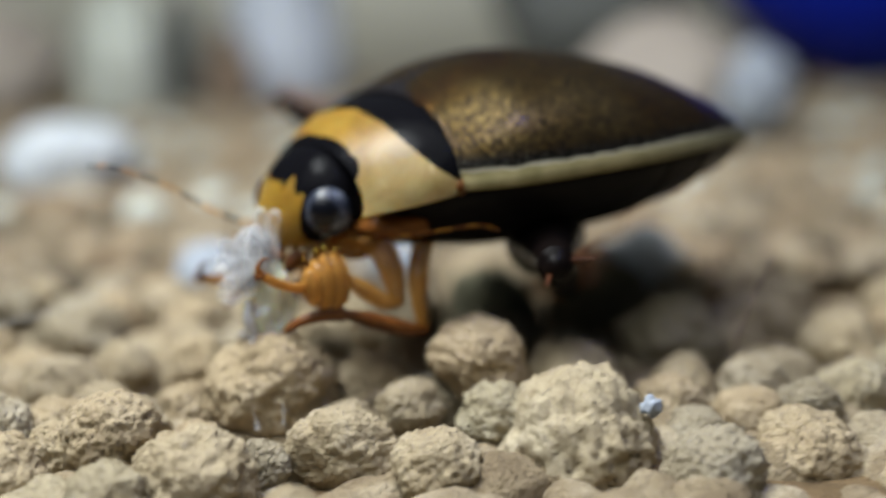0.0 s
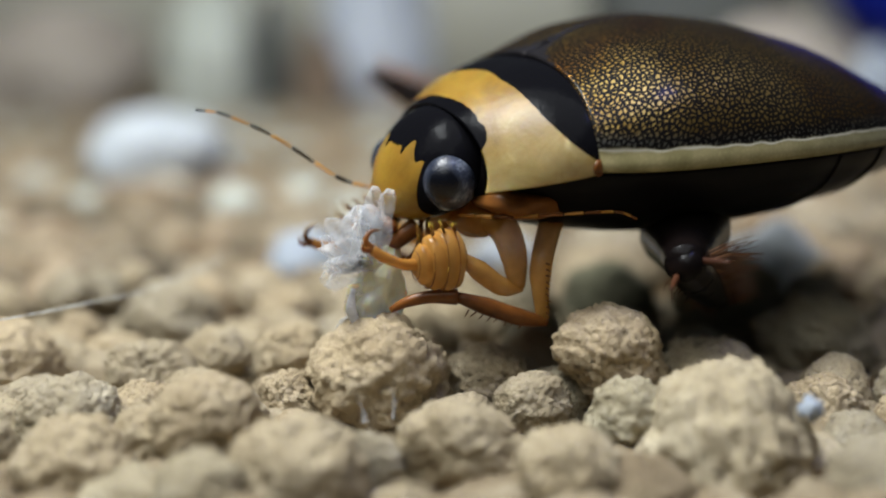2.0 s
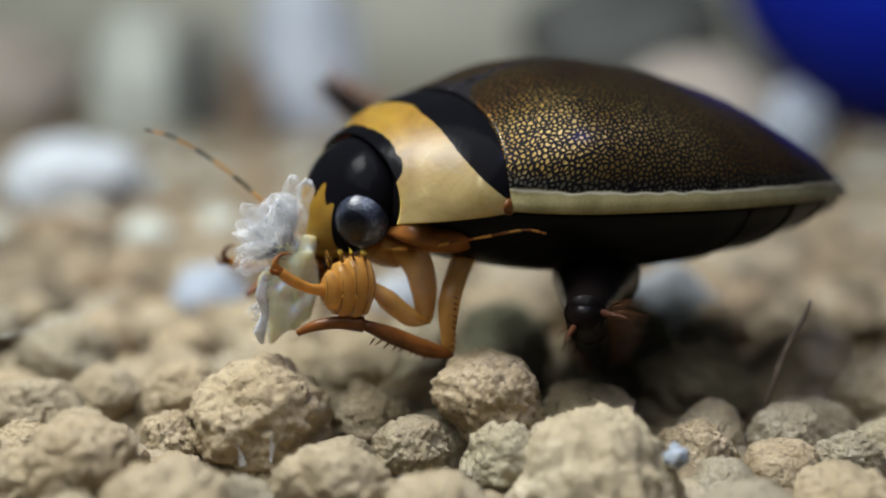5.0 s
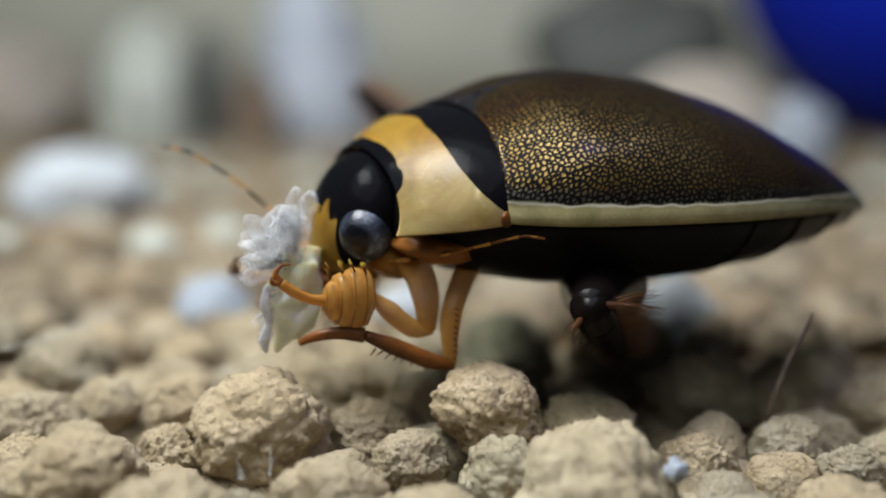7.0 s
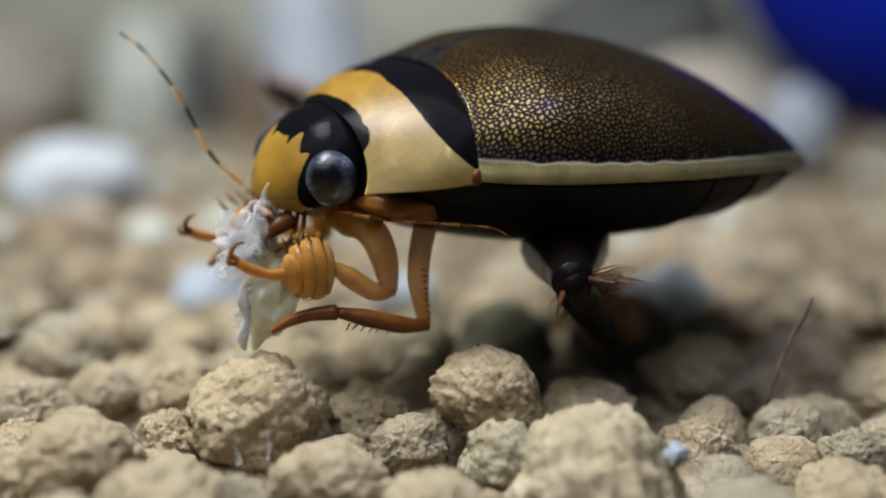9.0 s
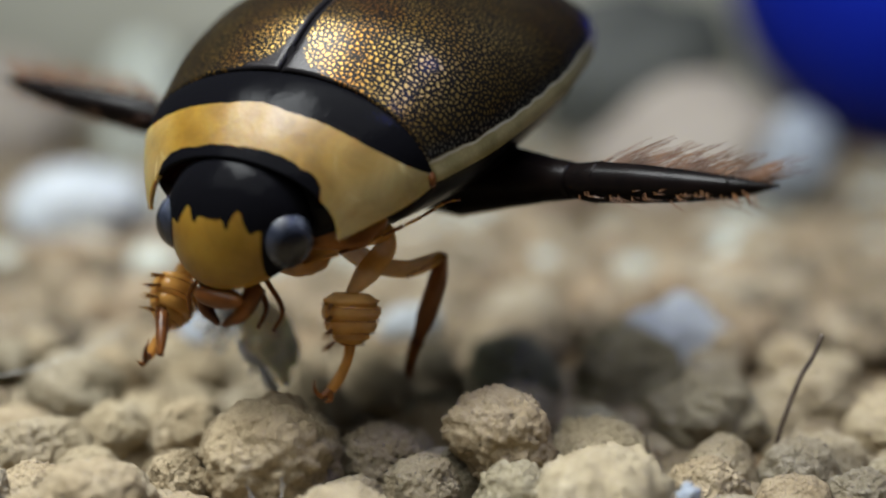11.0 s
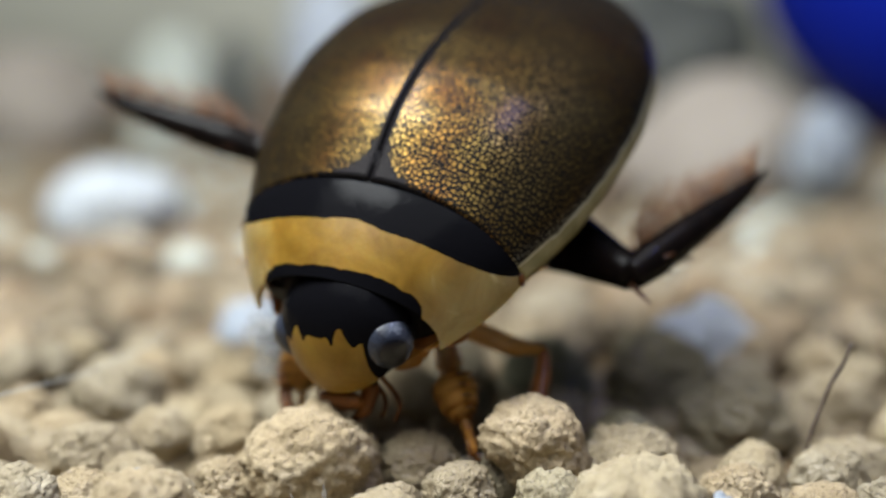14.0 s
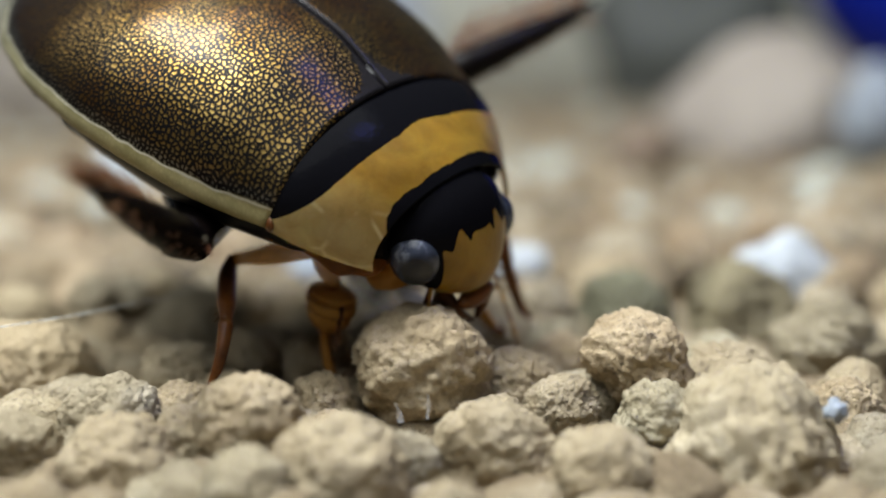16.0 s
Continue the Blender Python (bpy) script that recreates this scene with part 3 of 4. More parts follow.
rock("driftwood", -13.8, 68, 1.6, 1.8, 1.7, 4.6, BROWN_WOOD, "brown driftwood stump between far rocks", 9, 0, 0.3, "driftwood")
rock("blue_grey_rock", -10.4, 74, 4.2, 4.4, 3.2, 8.2, BLUE_ROCK, "blue-grey rock standing in the gravel", 10, 0, 0.25)
rock("dark_rock", 15.5, 84, 6.0, 8.5, 3.0, 7.5, DARK_ROCK, "dark slate rock at the back of the tank", 11, 0, 0.25)
rock("tan_rock", 13.6, 47, 1.8, 5.8, 4.0, 4.6, TAN_ROCK, "rounded tan rock half buried in the gravel", 12, 0, 0.25)
rock("driftwood", 5.6, 41, 0.9, 1.5, 1.0, 1.4, BROWN_WOOD, "red-brown scrap of driftwood on the gravel", 13, 0, 0.4, "driftwood")


def blue_ball(x, y, z, r):
    bm = bmesh.new()
    bmesh.ops.create_uvsphere(bm, u_segments=48, v_segments=32, radius=r)
    for v in bm.verts:
        v.co.z *= 0.92
    ob = link("blue_float", bm, BLUE, None, "", pose(x * MM, y * MM, z * MM))
    return tagged(ob, "large smooth saturated blue plastic float behind the gravel", "float")


blue_ball(38.5, 76, 15.5, 17.0)


def bead(x, y, z, r):
    bm = blob(bmesh.new(), (0, 0, 0), (r, r * 0.9, r), None, 3, 0.6, 4.0)
    tagged(link("white_bead", bm, QUARTZ_DIM, None, "", pose(x * MM, y * MM, z * MM)), "tiny white mineral crumb between clay granules", "crumb")


bead(3.72, -2.31, -0.38, 0.22)
bead(-3.6, 0.6, -1.4, 0.12)


def strand(name, points, radii, mat, label, category, seg=8):
    bm = tube(bmesh.new(), points, radii, seg)
    return tagged(link(name, bm, mat), label, category)


strand("bristle", [(7.55, 2.0, 2.02), (7.36, 2.0, 1.5), (7.08, 2.0, 0.98), (6.76, 2.0, 0.05), (6.60, 2.1, -0.7)], [0.045, 0.055, 0.06, 0.06, 0.055], BRISTLE, "thin brown plant bristle sticking up from the gravel", "twig")
strand("fibre", [(-14.37, 0.50, 0.65), (-13.02, 2.00, 0.61), (-12.08, 3.20, 0.61), (-11.22, 5.00, 0.51), (-10.35, 7.50, 0.55), (-9.86, 9.00, 0.68)], [0.02, 0.022, 0.022, 0.022, 0.02, 0.015], FIBRE, "fine white fibre lying across the gravel", "fibre")
strand("fibre", [(-8.9, -1.4, -0.05), (-8.5, -0.9, -0.12), (-8.1, -0.6, -0.5)], [0.03, 0.04, 0.03], FIBRE, "short pale fibre caught between clay granules", "fibre")


def shard(x, y, z, h, tilt, turn):
    bm = tube(bmesh.new(), [(0, 0, -h * 0.4), (0.02, 0, 0.2 * h), (0, 0.03, 0.6 * h)], [0.08, 0.06, 0.015], 6, 0.4, 3)
    tagged(link("clear_shard", bm, GLASSY, None, "", pose(x * MM, y * MM, z * MM, tilt, 0, turn)), "tiny clear glassy shard between clay granules", "shard")


shard(-4.6, -1.0, -0.75, 0.55, 10, 20)
shard(-5.2, -1.25, -0.8, 0.45, -12, 80)


# ---- the diving beetle: +x forward, +y its left, +z up, in millimetres ----
beetle = new("diving_beetle")
tagged(beetle, "yellow and black diving beetle with golden netted wing cases", "beetle")
beetle.scale = (1.13, 1.13, 1.13)
STATION = (-8.85, -8.55, -7.95, -6.85, -5.35, -3.7, -2.0, -0.4, 1.0, 2.0, 2.6)
WIDTH = (0.04, 0.48, 1.22, 2.42, 3.55, 4.14, 4.26, 4.1, 3.85, 3.5, 3.28)
TOP = (0.06, 0.26, 0.62, 1.20, 1.90, 2.60, 2.97, 3.08, 2.88, 2.44, 2.2)
MARGIN = (0.03, 0.10, 0.30, 0.54, 0.72, 0.74, 0.64, 0.54, 0.44, 0.38, 0.38)
BELLY = (0.03, 0.10, 0.28, 0.68, 1.25, 1.80, 2.0, 2.02, 1.85, 1.65, 1.55)


def along(table, x):
    return float(np.interp(x, STATION, table))


def smooth_along(table, x):
    return 0.25 * along(table, x - 0.35) + 0.5 * along(table, x) + 0.25 * along(table, x + 0.35) if -8.2 < x < 2.2 else along(table, x)


def seam(a):
    """Where the shield meets the wing cases, from the middle (0) to the side (1)."""
    return 2.40 + 0.16 * a * a + 0.55 * a * a * (1 - a * a)


def elytron(sign):
    rows, border, suture, down, over = [], [], [], [], []
    n, m = 110, 70
    for i in range(n + 1):
        s = i / n
        r, bo, su, dn, ov = [], [], [], [], []
        reach = 0.0
        for j in range(m + 1):
            u = j / m
            x0 = seam(u) + 0.03
            x = x0 + (-8.85 - x0) * s
            x = max(x, -8.83)
            phi = u * math.pi / 2
            w, h, z0 = smooth_along(WIDTH, x), smooth_along(TOP, x), smooth_along(MARGIN, x)
            y = w * math.sin(phi) + 0.012
            z = z0 + (h - z0) * max(math.cos(phi), 0) ** 0.92
            rim = math.exp(-((u - 0.97) / 0.03) ** 2) * min(1, 8 * (1 - s))
            y += 0.03 * rim
            groove = math.exp(-((u - 0.90) / 0.025) ** 2) * min(1, 6 * (1 - s))
            y -= 0.02 * groove
            z -= 0.05 * math.exp(-(y / 0.05) ** 2)
            reach += (Vector((x, sign * y, z)) - Vector(r[-1])).length if r else 0.0
            r.append((x, sign * y, z))
            dn.append(x), ov.append(sign * (reach + 20))
            edge = (z - z0) / 0.62 + 0.09 * noise.noise(Vector((x * 3, z * 5, 2.0)))
            bo.append(min(1.0, max(0.0, 1.12 - edge * (0.9 + 0.35 * s))))
            dark = 0.085 + 0.04 * (1 - s) + 0.85 * math.exp(-(seam(0) - x) / 0.28)
            su.append(min(1.0, max(0.0, 0.5 + (dark - y) / 0.05)))
        rows.append(r), border.append(bo), suture.append(su), down.append(dn), over.append(ov)
    return sheet(rows, 0.1, {"border": border, "suture": suture, "along": down, "across": over})


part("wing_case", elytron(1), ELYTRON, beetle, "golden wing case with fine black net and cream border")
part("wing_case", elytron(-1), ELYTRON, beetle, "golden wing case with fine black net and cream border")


def pronotum():
    """The shield behind the head: black hind band, yellow middle, short black front band, cream sides."""
    rows, yellow, cream = [], [], []
    n, m = 70, 150
    for i in range(n + 1):
        s = i / n
        r, ye, cr = [], [], []
        for j in range(m + 1):
            u = -1 + 2 * j / m
            a = abs(u)
            phi = u * math.pi / 2
            xb = seam(a) - 0.12 * math.exp(-(u / 0.10) ** 2)
            xf = 4.46 - 0.30 * a * a + 0.28 * a ** 5
            x = xb + (xf - xb) * s
            w = 3.27 + (2.14 - 3.27) * s ** 1.5
            h = 2.20 + (1.28 - 2.20) * s ** 1.6
            z0 = 0.36 + (-0.12 - 0.36) * s
            z = z0 + (h - z0) * max(math.cos(phi), 0) ** (0.9 + 0.1 * s)
            r.append((x, w * math.sin(phi), z))
            wob = 0.03 * noise.noise(Vector((u * 6, s * 3, 1.0))) + 0.018 * noise.noise(Vector((u * 21, s * 5, 4.0)))
            back = 0.47 * (1 - (a / 0.95) ** 4.2) + wob * (1 - a)
            v1 = (s - back) / 0.03
            front = 0.89 + 0.22 * max(0.0, min(1.0, (a - 0.46) / 0.26)) ** 2 + wob * 0.7
            v2 = (front - s) / 0.03
            ye.append(min(1, max(0, 0.5 + 0.5 * min(v1, v2))))
            cr.append(min(1.0, max(0.0, (a - 0.42) / 0.42)))
        rows.append(r), yellow.append(ye), cream.append(cr)
    return sheet(rows, 0.1, {"yellow": yellow, "cream": cream})


part("pronotum", pronotum(), TWO_TONE, beetle, "yellow thorax shield with black front and hind bands")

# the small black triangle between the wing cases
bm = bmesh.new()
ring = [bm.verts.new(q) for q in ((2.34, 0.30, 2.19), (2.34, -0.30, 2.19), (1.85, -0.06, 2.53), (1.85, 0.06, 2.53))]
low = [bm.verts.new(v.co - Vector((0.05, 0, 0.12))) for v in ring]
bm.faces.new(ring)
bm.faces.new(low[::-1])
for k in range(4):
    bm.faces.new((ring[k], low[k], low[(k + 1) % 4], ring[(k + 1) % 4]))
bmesh.ops.recalc_face_normals(bm, faces=bm.faces)
part("scutellum", bm, BLACK, beetle, "small black triangle between the wing cases")

# small red-brown hind corners of the shield
for sy in (1, -1):
    bm = blob(bmesh.new(), (2.62, sy * 3.22, 0.46), (0.20, 0.08, 0.17), Matrix.Rotation(0.5 * sy, 3, "Z"), 3)
    part("shield_corner", bm, BROWN, beetle, "red-brown corner of the thorax shield")


def belly():
    rows = []
    for i in range(61):
        x = 4.15 - 12.9 * i / 60
        k = min(1.0, (4.3 - x) / 1.6) if x > 2.6 else 1.0
        w = (smooth_along(WIDTH, min(x, 2.6)) - 0.14) * (0.60 + 0.40 * k)
        w = max(w, 0.03)
        d, z0 = smooth_along(BELLY, min(x, 2.6)) * (0.55 + 0.45 * k), smooth_along(MARGIN, min(x, 2.6)) - 0.03
        r = []
        for j in range(41):
            phi = -math.pi / 2 + math.pi * j / 40
            r.append((x, w * math.sin(phi), z0 - d * max(math.cos(phi), 0) ** 1.2))
        rows.append(r)
    bm = bmesh.new()
    grid = [[bm.verts.new(p) for p in r] for r in rows]
    for a, b in zip(grid, grid[1:]):
        for j in range(40):
            bm.faces.new((a[j], a[j + 1], b[j + 1], b[j]))
        bm.faces.new((a[40], a[0], b[0], b[40]))
    bm.faces.new(grid[0])
    bm.faces.new(grid[-1][::-1])
    bmesh.ops.recalc_face_normals(bm, faces=bm.faces)
    return bm


part("abdomen", belly(), BLACK, beetle, "glossy black underside")
for k in range(4):
    x = -2.6 - 1.25 * k
    w, d, z0 = along(WIDTH, x) - 0.12, along(BELLY, x), along(MARGIN, x)
    line = [(x, w * math.sin(p), z0 - 0.03 - d * max(math.cos(p), 0) ** 1.2) for p in np.linspace(-1.5, 1.5, 13)]
    part("belly_seam", tube(bmesh.new(), line, [0.03, 0.05, 0.03], 6, 1, 3), DARK_LEG, beetle)

part("neck", blob(bmesh.new(), (3.86, 0, 0.04), (0.50, 1.95, 1.05), None, 4), BLACK, beetle, "black neck collar")

for sy in (1, -1):
    part("chest_plate", blob(bmesh.new(), (3.25, sy * 1.60, -0.42), (0.95, 0.85, 0.36), None, 4, 0.15, 2.0), CHEST, beetle, "red-brown chest plate under the thorax shield")
    part("hip", blob(bmesh.new(), (3.95, sy * 0.95, -0.85), (0.55, 0.62, 0.42), None, 4, 0.15, 5.0), AMBER, beetle, "amber hip joint of the fore leg")

# the head turns on the neck
head = new("head")
head.parent = beetle
head.matrix_basis = stance(3.95, 0, 0.30)


def skull():
    bm = bmesh.new()
    bmesh.ops.create_icosphere(bm, subdivisions=6, radius=1.0)
    yl, cl = bm.verts.layers.float.new("yellow"), bm.verts.layers.float.new("cream")
    for v in bm.verts:
        d = v.co.copy()
        # a broad wedge: wide behind, narrower and blunt in front, lower towards the mouth
        x = math.copysign(abs(d.x) ** (0.68 if d.x > 0 else 0.86), d.x)
        y = math.copysign(abs(d.y) ** 0.9, d.y)
        taper = 1.0 - 0.40 * max(x, 0) ** 1.3
        px = 0.70 + 1.26 * x
        py = 1.52 * y * taper
        pz = -0.02 + (1.14 * d.z if d.z > 0 else 0.78 * d.z) * (1 - 0.40 * max(x, 0) ** 1.5) - 0.36 * (x + 0.4)
        v.co = Vector((px, py, pz))
        wob = 0.05 * noise.noise(v.co * 2.2) + 0.02 * noise.noise(v.co * 7)
        # yellow face with a black crown and two dark prongs
        q = abs(py)
        edge = 1.22 + 0.9 * wob + 0.10 * math.exp(-(q / 0.30) ** 4) + 0.17 * math.exp(-((q - 0.36) / 0.07) ** 2) - 0.10 * math.exp(-((q - 0.55) / 0.10) ** 2) + 0.12 * math.exp(-((q - 0.80) / 0.1) ** 2)
        ye = (px - edge) / 0.05
        ye = min(ye, (0.98 - q) / 0.05, (pz + 1.06) / 0.05)
        v[yl], v[cl] = min(1, max(0, 0.5 + 0.5 * ye)), 0.0
    return bm


def eye(sy):
    bm = blob(bmesh.new(), (0.86, sy * 1.17, -0.15), (0.55, 0.48, 0.57), None, 5)
    spot = bm.verts.layers.float.new("spot")
    axis = Vector((0.62, sy * 0.72, 0.22)).normalized()
    for v in bm.verts:
        d = (v.co - Vector((0.86, sy * 1.17, -0.15))).normalized()
        v[spot] = min(1.0, max(0.0, (d.dot(axis) - 0.62) / 0.34))
    return bm


part("skull", skull(), TWO_TONE, head, "black crown with a yellow face plate")
for sy in (1, -1):
    part("eye", eye(sy), EYE, head, "large domed blue-grey compound eye with dark centre")
    part("mandible", tube(bmesh.new(), [(1.45, sy * 0.52, -1.0), (1.95, sy * 0.42, -1.20), (2.2, sy * 0.06, -1.38)], [0.20, 0.17, 0.05], 10), BROWN, head, "dark red-brown biting jaw")
    for k, (a, c) in enumerate(((0.62, 0.95), (0.35, 0.6))):
        part("palp", tube(bmesh.new(), [(1.25, sy * a, -0.95), (1.6, sy * (c + 0.1), -1.35), (1.95, sy * c, -1.62)], [0.05, 0.055, 0.035], 8), CHEST, head, "thin brown mouth feeler")
part("labrum", blob(bmesh.new(), (1.95, 0, -0.88), (0.22, 0.55, 0.2), None, 3), BROWN, head, "dark brown upper lip")
part("throat", blob(bmesh.new(), (0.55, 0, -0.78), (0.95, 1.0, 0.42), None, 3), AMBER, head, "amber brown throat")


def antenna(points):
    """Ringed feeler: amber joints with dark tips."""
    line = curve_points(points, 4)
    n = 11
    for k in range(n):
        a, b = k / n, (k + 1) / n - 0.006
        pts = []
        for q in np.linspace(a, b, 4):
            f0 = q * (len(line) - 1)
            i = min(int(f0), len(line) - 2)
            pts.append(line[i].lerp(line[i + 1], f0 - i))
        yield pts, 0.042 - 0.020 * k / n


def put_antenna(name, points, label, tip=DARK_LEG):
    stem = None
    for k, (pts, r) in enumerate(antenna(points)):
        bm = tube(bmesh.new(), pts, [r * 0.8, r, r * 1.1], 8, 1, 2)
        if stem is None:
            stem = part(name, bm, AMBER, head, label)
        else:
            part("joint", bm, PALE_AMBER if k % 2 else tip, stem)
    return stem


feeler_l = put_antenna("antenna", [(0.9, 1.3, -0.80), (0.2, 2.05, -0.92), (-0.8, 2.85, -1.02), (-1.5, 3.2, -1.15), (-1.85, 3.3, -1.4)], "amber and brown ringed antenna swept back", BROWN)
feeler_r = put_antenna("antenna", [(1.4, -1.0, -0.55), (2.2, -1.4, -0.45), (3.35, -2.0, 0.15), (4.4, -2.5, 0.5), (5.0, -2.7, 0.52)], "amber and brown ringed antenna held forward")


def spines(bm, a, b, n, length, seed, lean=(0, 0, -1)):
    r = random.Random(seed)
    a, b = Vector(a), Vector(b)
    for k in range(n):
        p = a.lerp(b, (k + 0.5) / n)
        d = (Vector(lean) + (b - a).normalized() * 0.6 + Vector((r.uniform(-0.3, 0.3), r.uniform(-0.3, 0.3), r.uniform(-0.3, 0.3)))).normalized()
        tube(bm, [p, p + d * length * 0.6, p + d * length], [0.022, 0.016, 0.004], 5, 1, 1)
    return bm


def front_leg(sy):
    """Folded fore leg; its round pad with ridges holds the food."""
    leg = part("front_leg", tube(bmesh.new(), [(4.0, sy * 1.0, -0.75), (3.66, sy * 1.5, -0.95), (3.50, sy * 1.75, -1.5), (3.45, sy * 1.85, -2.14)], [0.36, 0.40, 0.34, 0.20], 14, 0.7), PALE_AMBER, beetle, "pale amber fore leg folded under the head")
    part("tibia", tube(bmesh.new(), [(3.36, sy * 1.86, -2.16), (3.8, sy * 1.85, -2.08), (4.30, sy * 1.78, -1.72), (4.70, sy * 1.72, -1.40)], [0.10, 0.27, 0.29, 0.12], 12, 0.7), PALE_AMBER, leg, "pale amber shin")
    for k in range(4):
        x = 4.82 + 0.24 * k
        rr = (0.46, 0.49, 0.43, 0.31)[k]
        part("pad_joint", tube(bmesh.new(), [(x - 0.135, sy * 1.72, -1.45 - 0.02 * k), (x, sy * 1.72, -1.45 - 0.02 * k), (x + 0.125, sy * 1.72, -1.46 - 0.02 * k)], [rr * (0.62 if k == 0 else 0.95), rr, rr * (0.55 if k == 3 else 0.90)], 20, 1.28, 3), PALE_AMBER, leg, "ridged amber joint of the round gripping pad")
        bm = bmesh.new()
        spines(bm, (x + 0.06, sy * 1.80, -1.42 + rr * 1.1), (x + 0.08, sy * 1.9, -1.0 + rr * 0.25), 5, 0.34, 3 + k, (0.7, 0.1 * sy, 1))
        part("bristles", bm, BROWN, leg, "short brown bristles")
    for k in range(4):
        x, rr = 4.93 + 0.24 * k, (0.62, 0.60, 0.49, 0.28)[k]
        ring = [(x + 0.02 * math.cos(q), sy * (1.72 + 0.80 * rr * math.cos(q)), -1.46 - 0.02 * k + rr * math.sin(q)) for q in np.linspace(0, 2 * math.pi, 13)]
        part("pad_seam", tube(bmesh.new(), ring, [0.008, 0.012], 5, 1, 2), CHEST, leg, "dark seam between pad joints")
    part("tarsus_tip", tube(bmesh.new(), [(5.62, sy * 1.72, -1.50), (5.95, sy * 1.72, -1.46), (6.32, sy * 1.70, -1.30), (6.55, sy * 1.66, -1.14)], [0.12, 0.10, 0.11, 0.10], 10), AMBER, leg, "amber last toe joint")
    part("claw", tube(bmesh.new(), [(6.55, sy * 1.66, -1.14), (6.66, sy * 1.62, -0.98), (6.55, sy * 1.6, -0.82), (6.34, sy * 1.6, -0.80)], [0.085, 0.06, 0.04, 0.01], 8), BROWN, leg, "curved brown claw")
    part("claw", tube(bmesh.new(), [(6.55, sy * 1.66, -1.14), (6.74, sy * 1.7, -1.12), (6.76, sy * 1.74, -0.95)], [0.08, 0.05, 0.01], 8), BROWN, leg, "curved brown claw")
    return leg


def middle_leg(sy):
    leg = part("middle_leg", tube(bmesh.new(), [(1.9, sy * 0.9, -0.8), (2.6, sy * 1.6, -1.05), (3.05, sy * 2.05, -1.8), (3.09, sy * 2.28, -2.70)], [0.24, 0.25, 0.22, 0.14], 14, 0.7), PALE_AMBER, beetle, "pale amber middle leg bent beneath the body")
    part("tibia", tube(bmesh.new(), [(3.02, sy * 2.28, -2.76), (3.6, sy * 2.22, -2.62), (4.3, sy * 2.08, -2.36), (4.85, sy * 1.95, -2.16)], [0.13, 0.22, 0.22, 0.13], 12, 0.8), BROWN, leg, "red-brown shin with fine spines")
    part("tarsus", tube(bmesh.new(), [(4.85, sy * 1.95, -2.16), (5.3, sy * 1.75, -2.16), (5.7, sy * 1.55, -2.27), (6.0, sy * 1.4, -2.45)], [0.16, 0.13, 0.11, 0.06], 10), BROWN, leg, "dark brown foot")
    bm = bmesh.new()
    spines(bm, (3.1, sy * 2.3, -1.5), (3.08, sy * 2.4, -2.6), 9, 0.12, 5, (-1, 0, 0))
    spines(bm, (3.4, sy * 2.2, -2.76), (4.7, sy * 2.0, -2.40), 8, 0.18, 6)
    part("bristles", bm, BROWN, leg, "short brown bristles")
    return leg


front_l, front_r = front_leg(1), front_leg(-1)
middle_l, middle_r = middle_leg(1), middle_leg(-1)


def hind_leg(sy):
    """Swimming leg in two limbs: thigh with shin, and the fringed oar. Each lies along +x from its joint."""
    thigh = part("hind_thigh", tube(bmesh.new(), [(0, 0, 0), (0.8, 0, 0), (2.0, 0, 0), (3.0, 0, 0), (3.62, 0, 0)], [0.80, 0.86, 0.62, 0.44, 0.36], 16, 1.1), DARK_LEG, beetle, "broad dark brown hind thigh")
    spur = bmesh.new()
    tube(spur, [(3.3, 0, 0.1), (3.75, 0.02, 0.45), (4.1, 0.03, 0.85)], [0.09, 0.07, 0.01], 8, 1, 3)
    tube(spur, [(3.35, 0.1, -0.1), (3.9, 0.2, -0.25), (4.3, 0.25, -0.35)], [0.08, 0.06, 0.01], 8, 1, 3)
    part("spur", spur, SPUR, thigh, "red-brown leg spur")
    oar = part("hind_oar", tube(bmesh.new(), [(-0.1, 0, 0), (0.6, 0, 0), (1.6, 0, 0.02), (2.7, 0, 0.03), (3.7, 0, 0.07), (4.5, 0, 0.16)], [0.34, 0.42, 0.39, 0.31, 0.19, 0.02], 12, 1.0), DARK_LEG, beetle, "dark brown tapering swimming foot")
    for k in range(5):
        x = 0.7 + 0.72 * k
        part("toe_joint", tube(bmesh.new(), [(x - 0.3, 0, 0.01 + 0.012 * k), (x, 0, 0.01 + 0.012 * k), (x + 0.06, 0, 0.0)], [0.30 - 0.04 * k, 0.46 - 0.055 * k, 0.28 - 0.04 * k], 10, 0.85, 3), DARK_LEG, oar)
    bm = bmesh.new()
    r = random.Random(8 + sy)
    for k in range(300):
        x = r.uniform(0.15, 4.1)
        length = (1.4 - 0.16 * x) * r.uniform(0.5, 1.2)
        y = r.uniform(-0.08, 0.08)
        tube(bm, [(x, y, 0.12), (x + 0.35 * length, y * 1.5, 0.12 + 0.5 * length), (x + 0.85 * length, y * 3, 0.12 + 0.8 * length)], [0.012, 0.009, 0.004], 4, 1, 1)
        if k % 7 == 0:
            tube(bm, [(x, y, -0.1), (x + 0.2 * length, y * 1.5, -0.12 - 0.28 * length), (x + 0.55 * length, y * 3, -0.12 - 0.38 * length)], [0.014, 0.010, 0.004], 4, 1, 1)
    part("swimming_hairs", bm, HAIR, oar, "fringe of fine brown swimming hairs")
    bm = bmesh.new()
    spines(bm, (0.5, 0, -0.25), (3.6, 0, -0.10), 14, 0.34, 12 + sy, (0.3, 0, -1))
    part("bristles", bm, DARK_LEG, oar, "short dark bristles")
    return thigh, oar


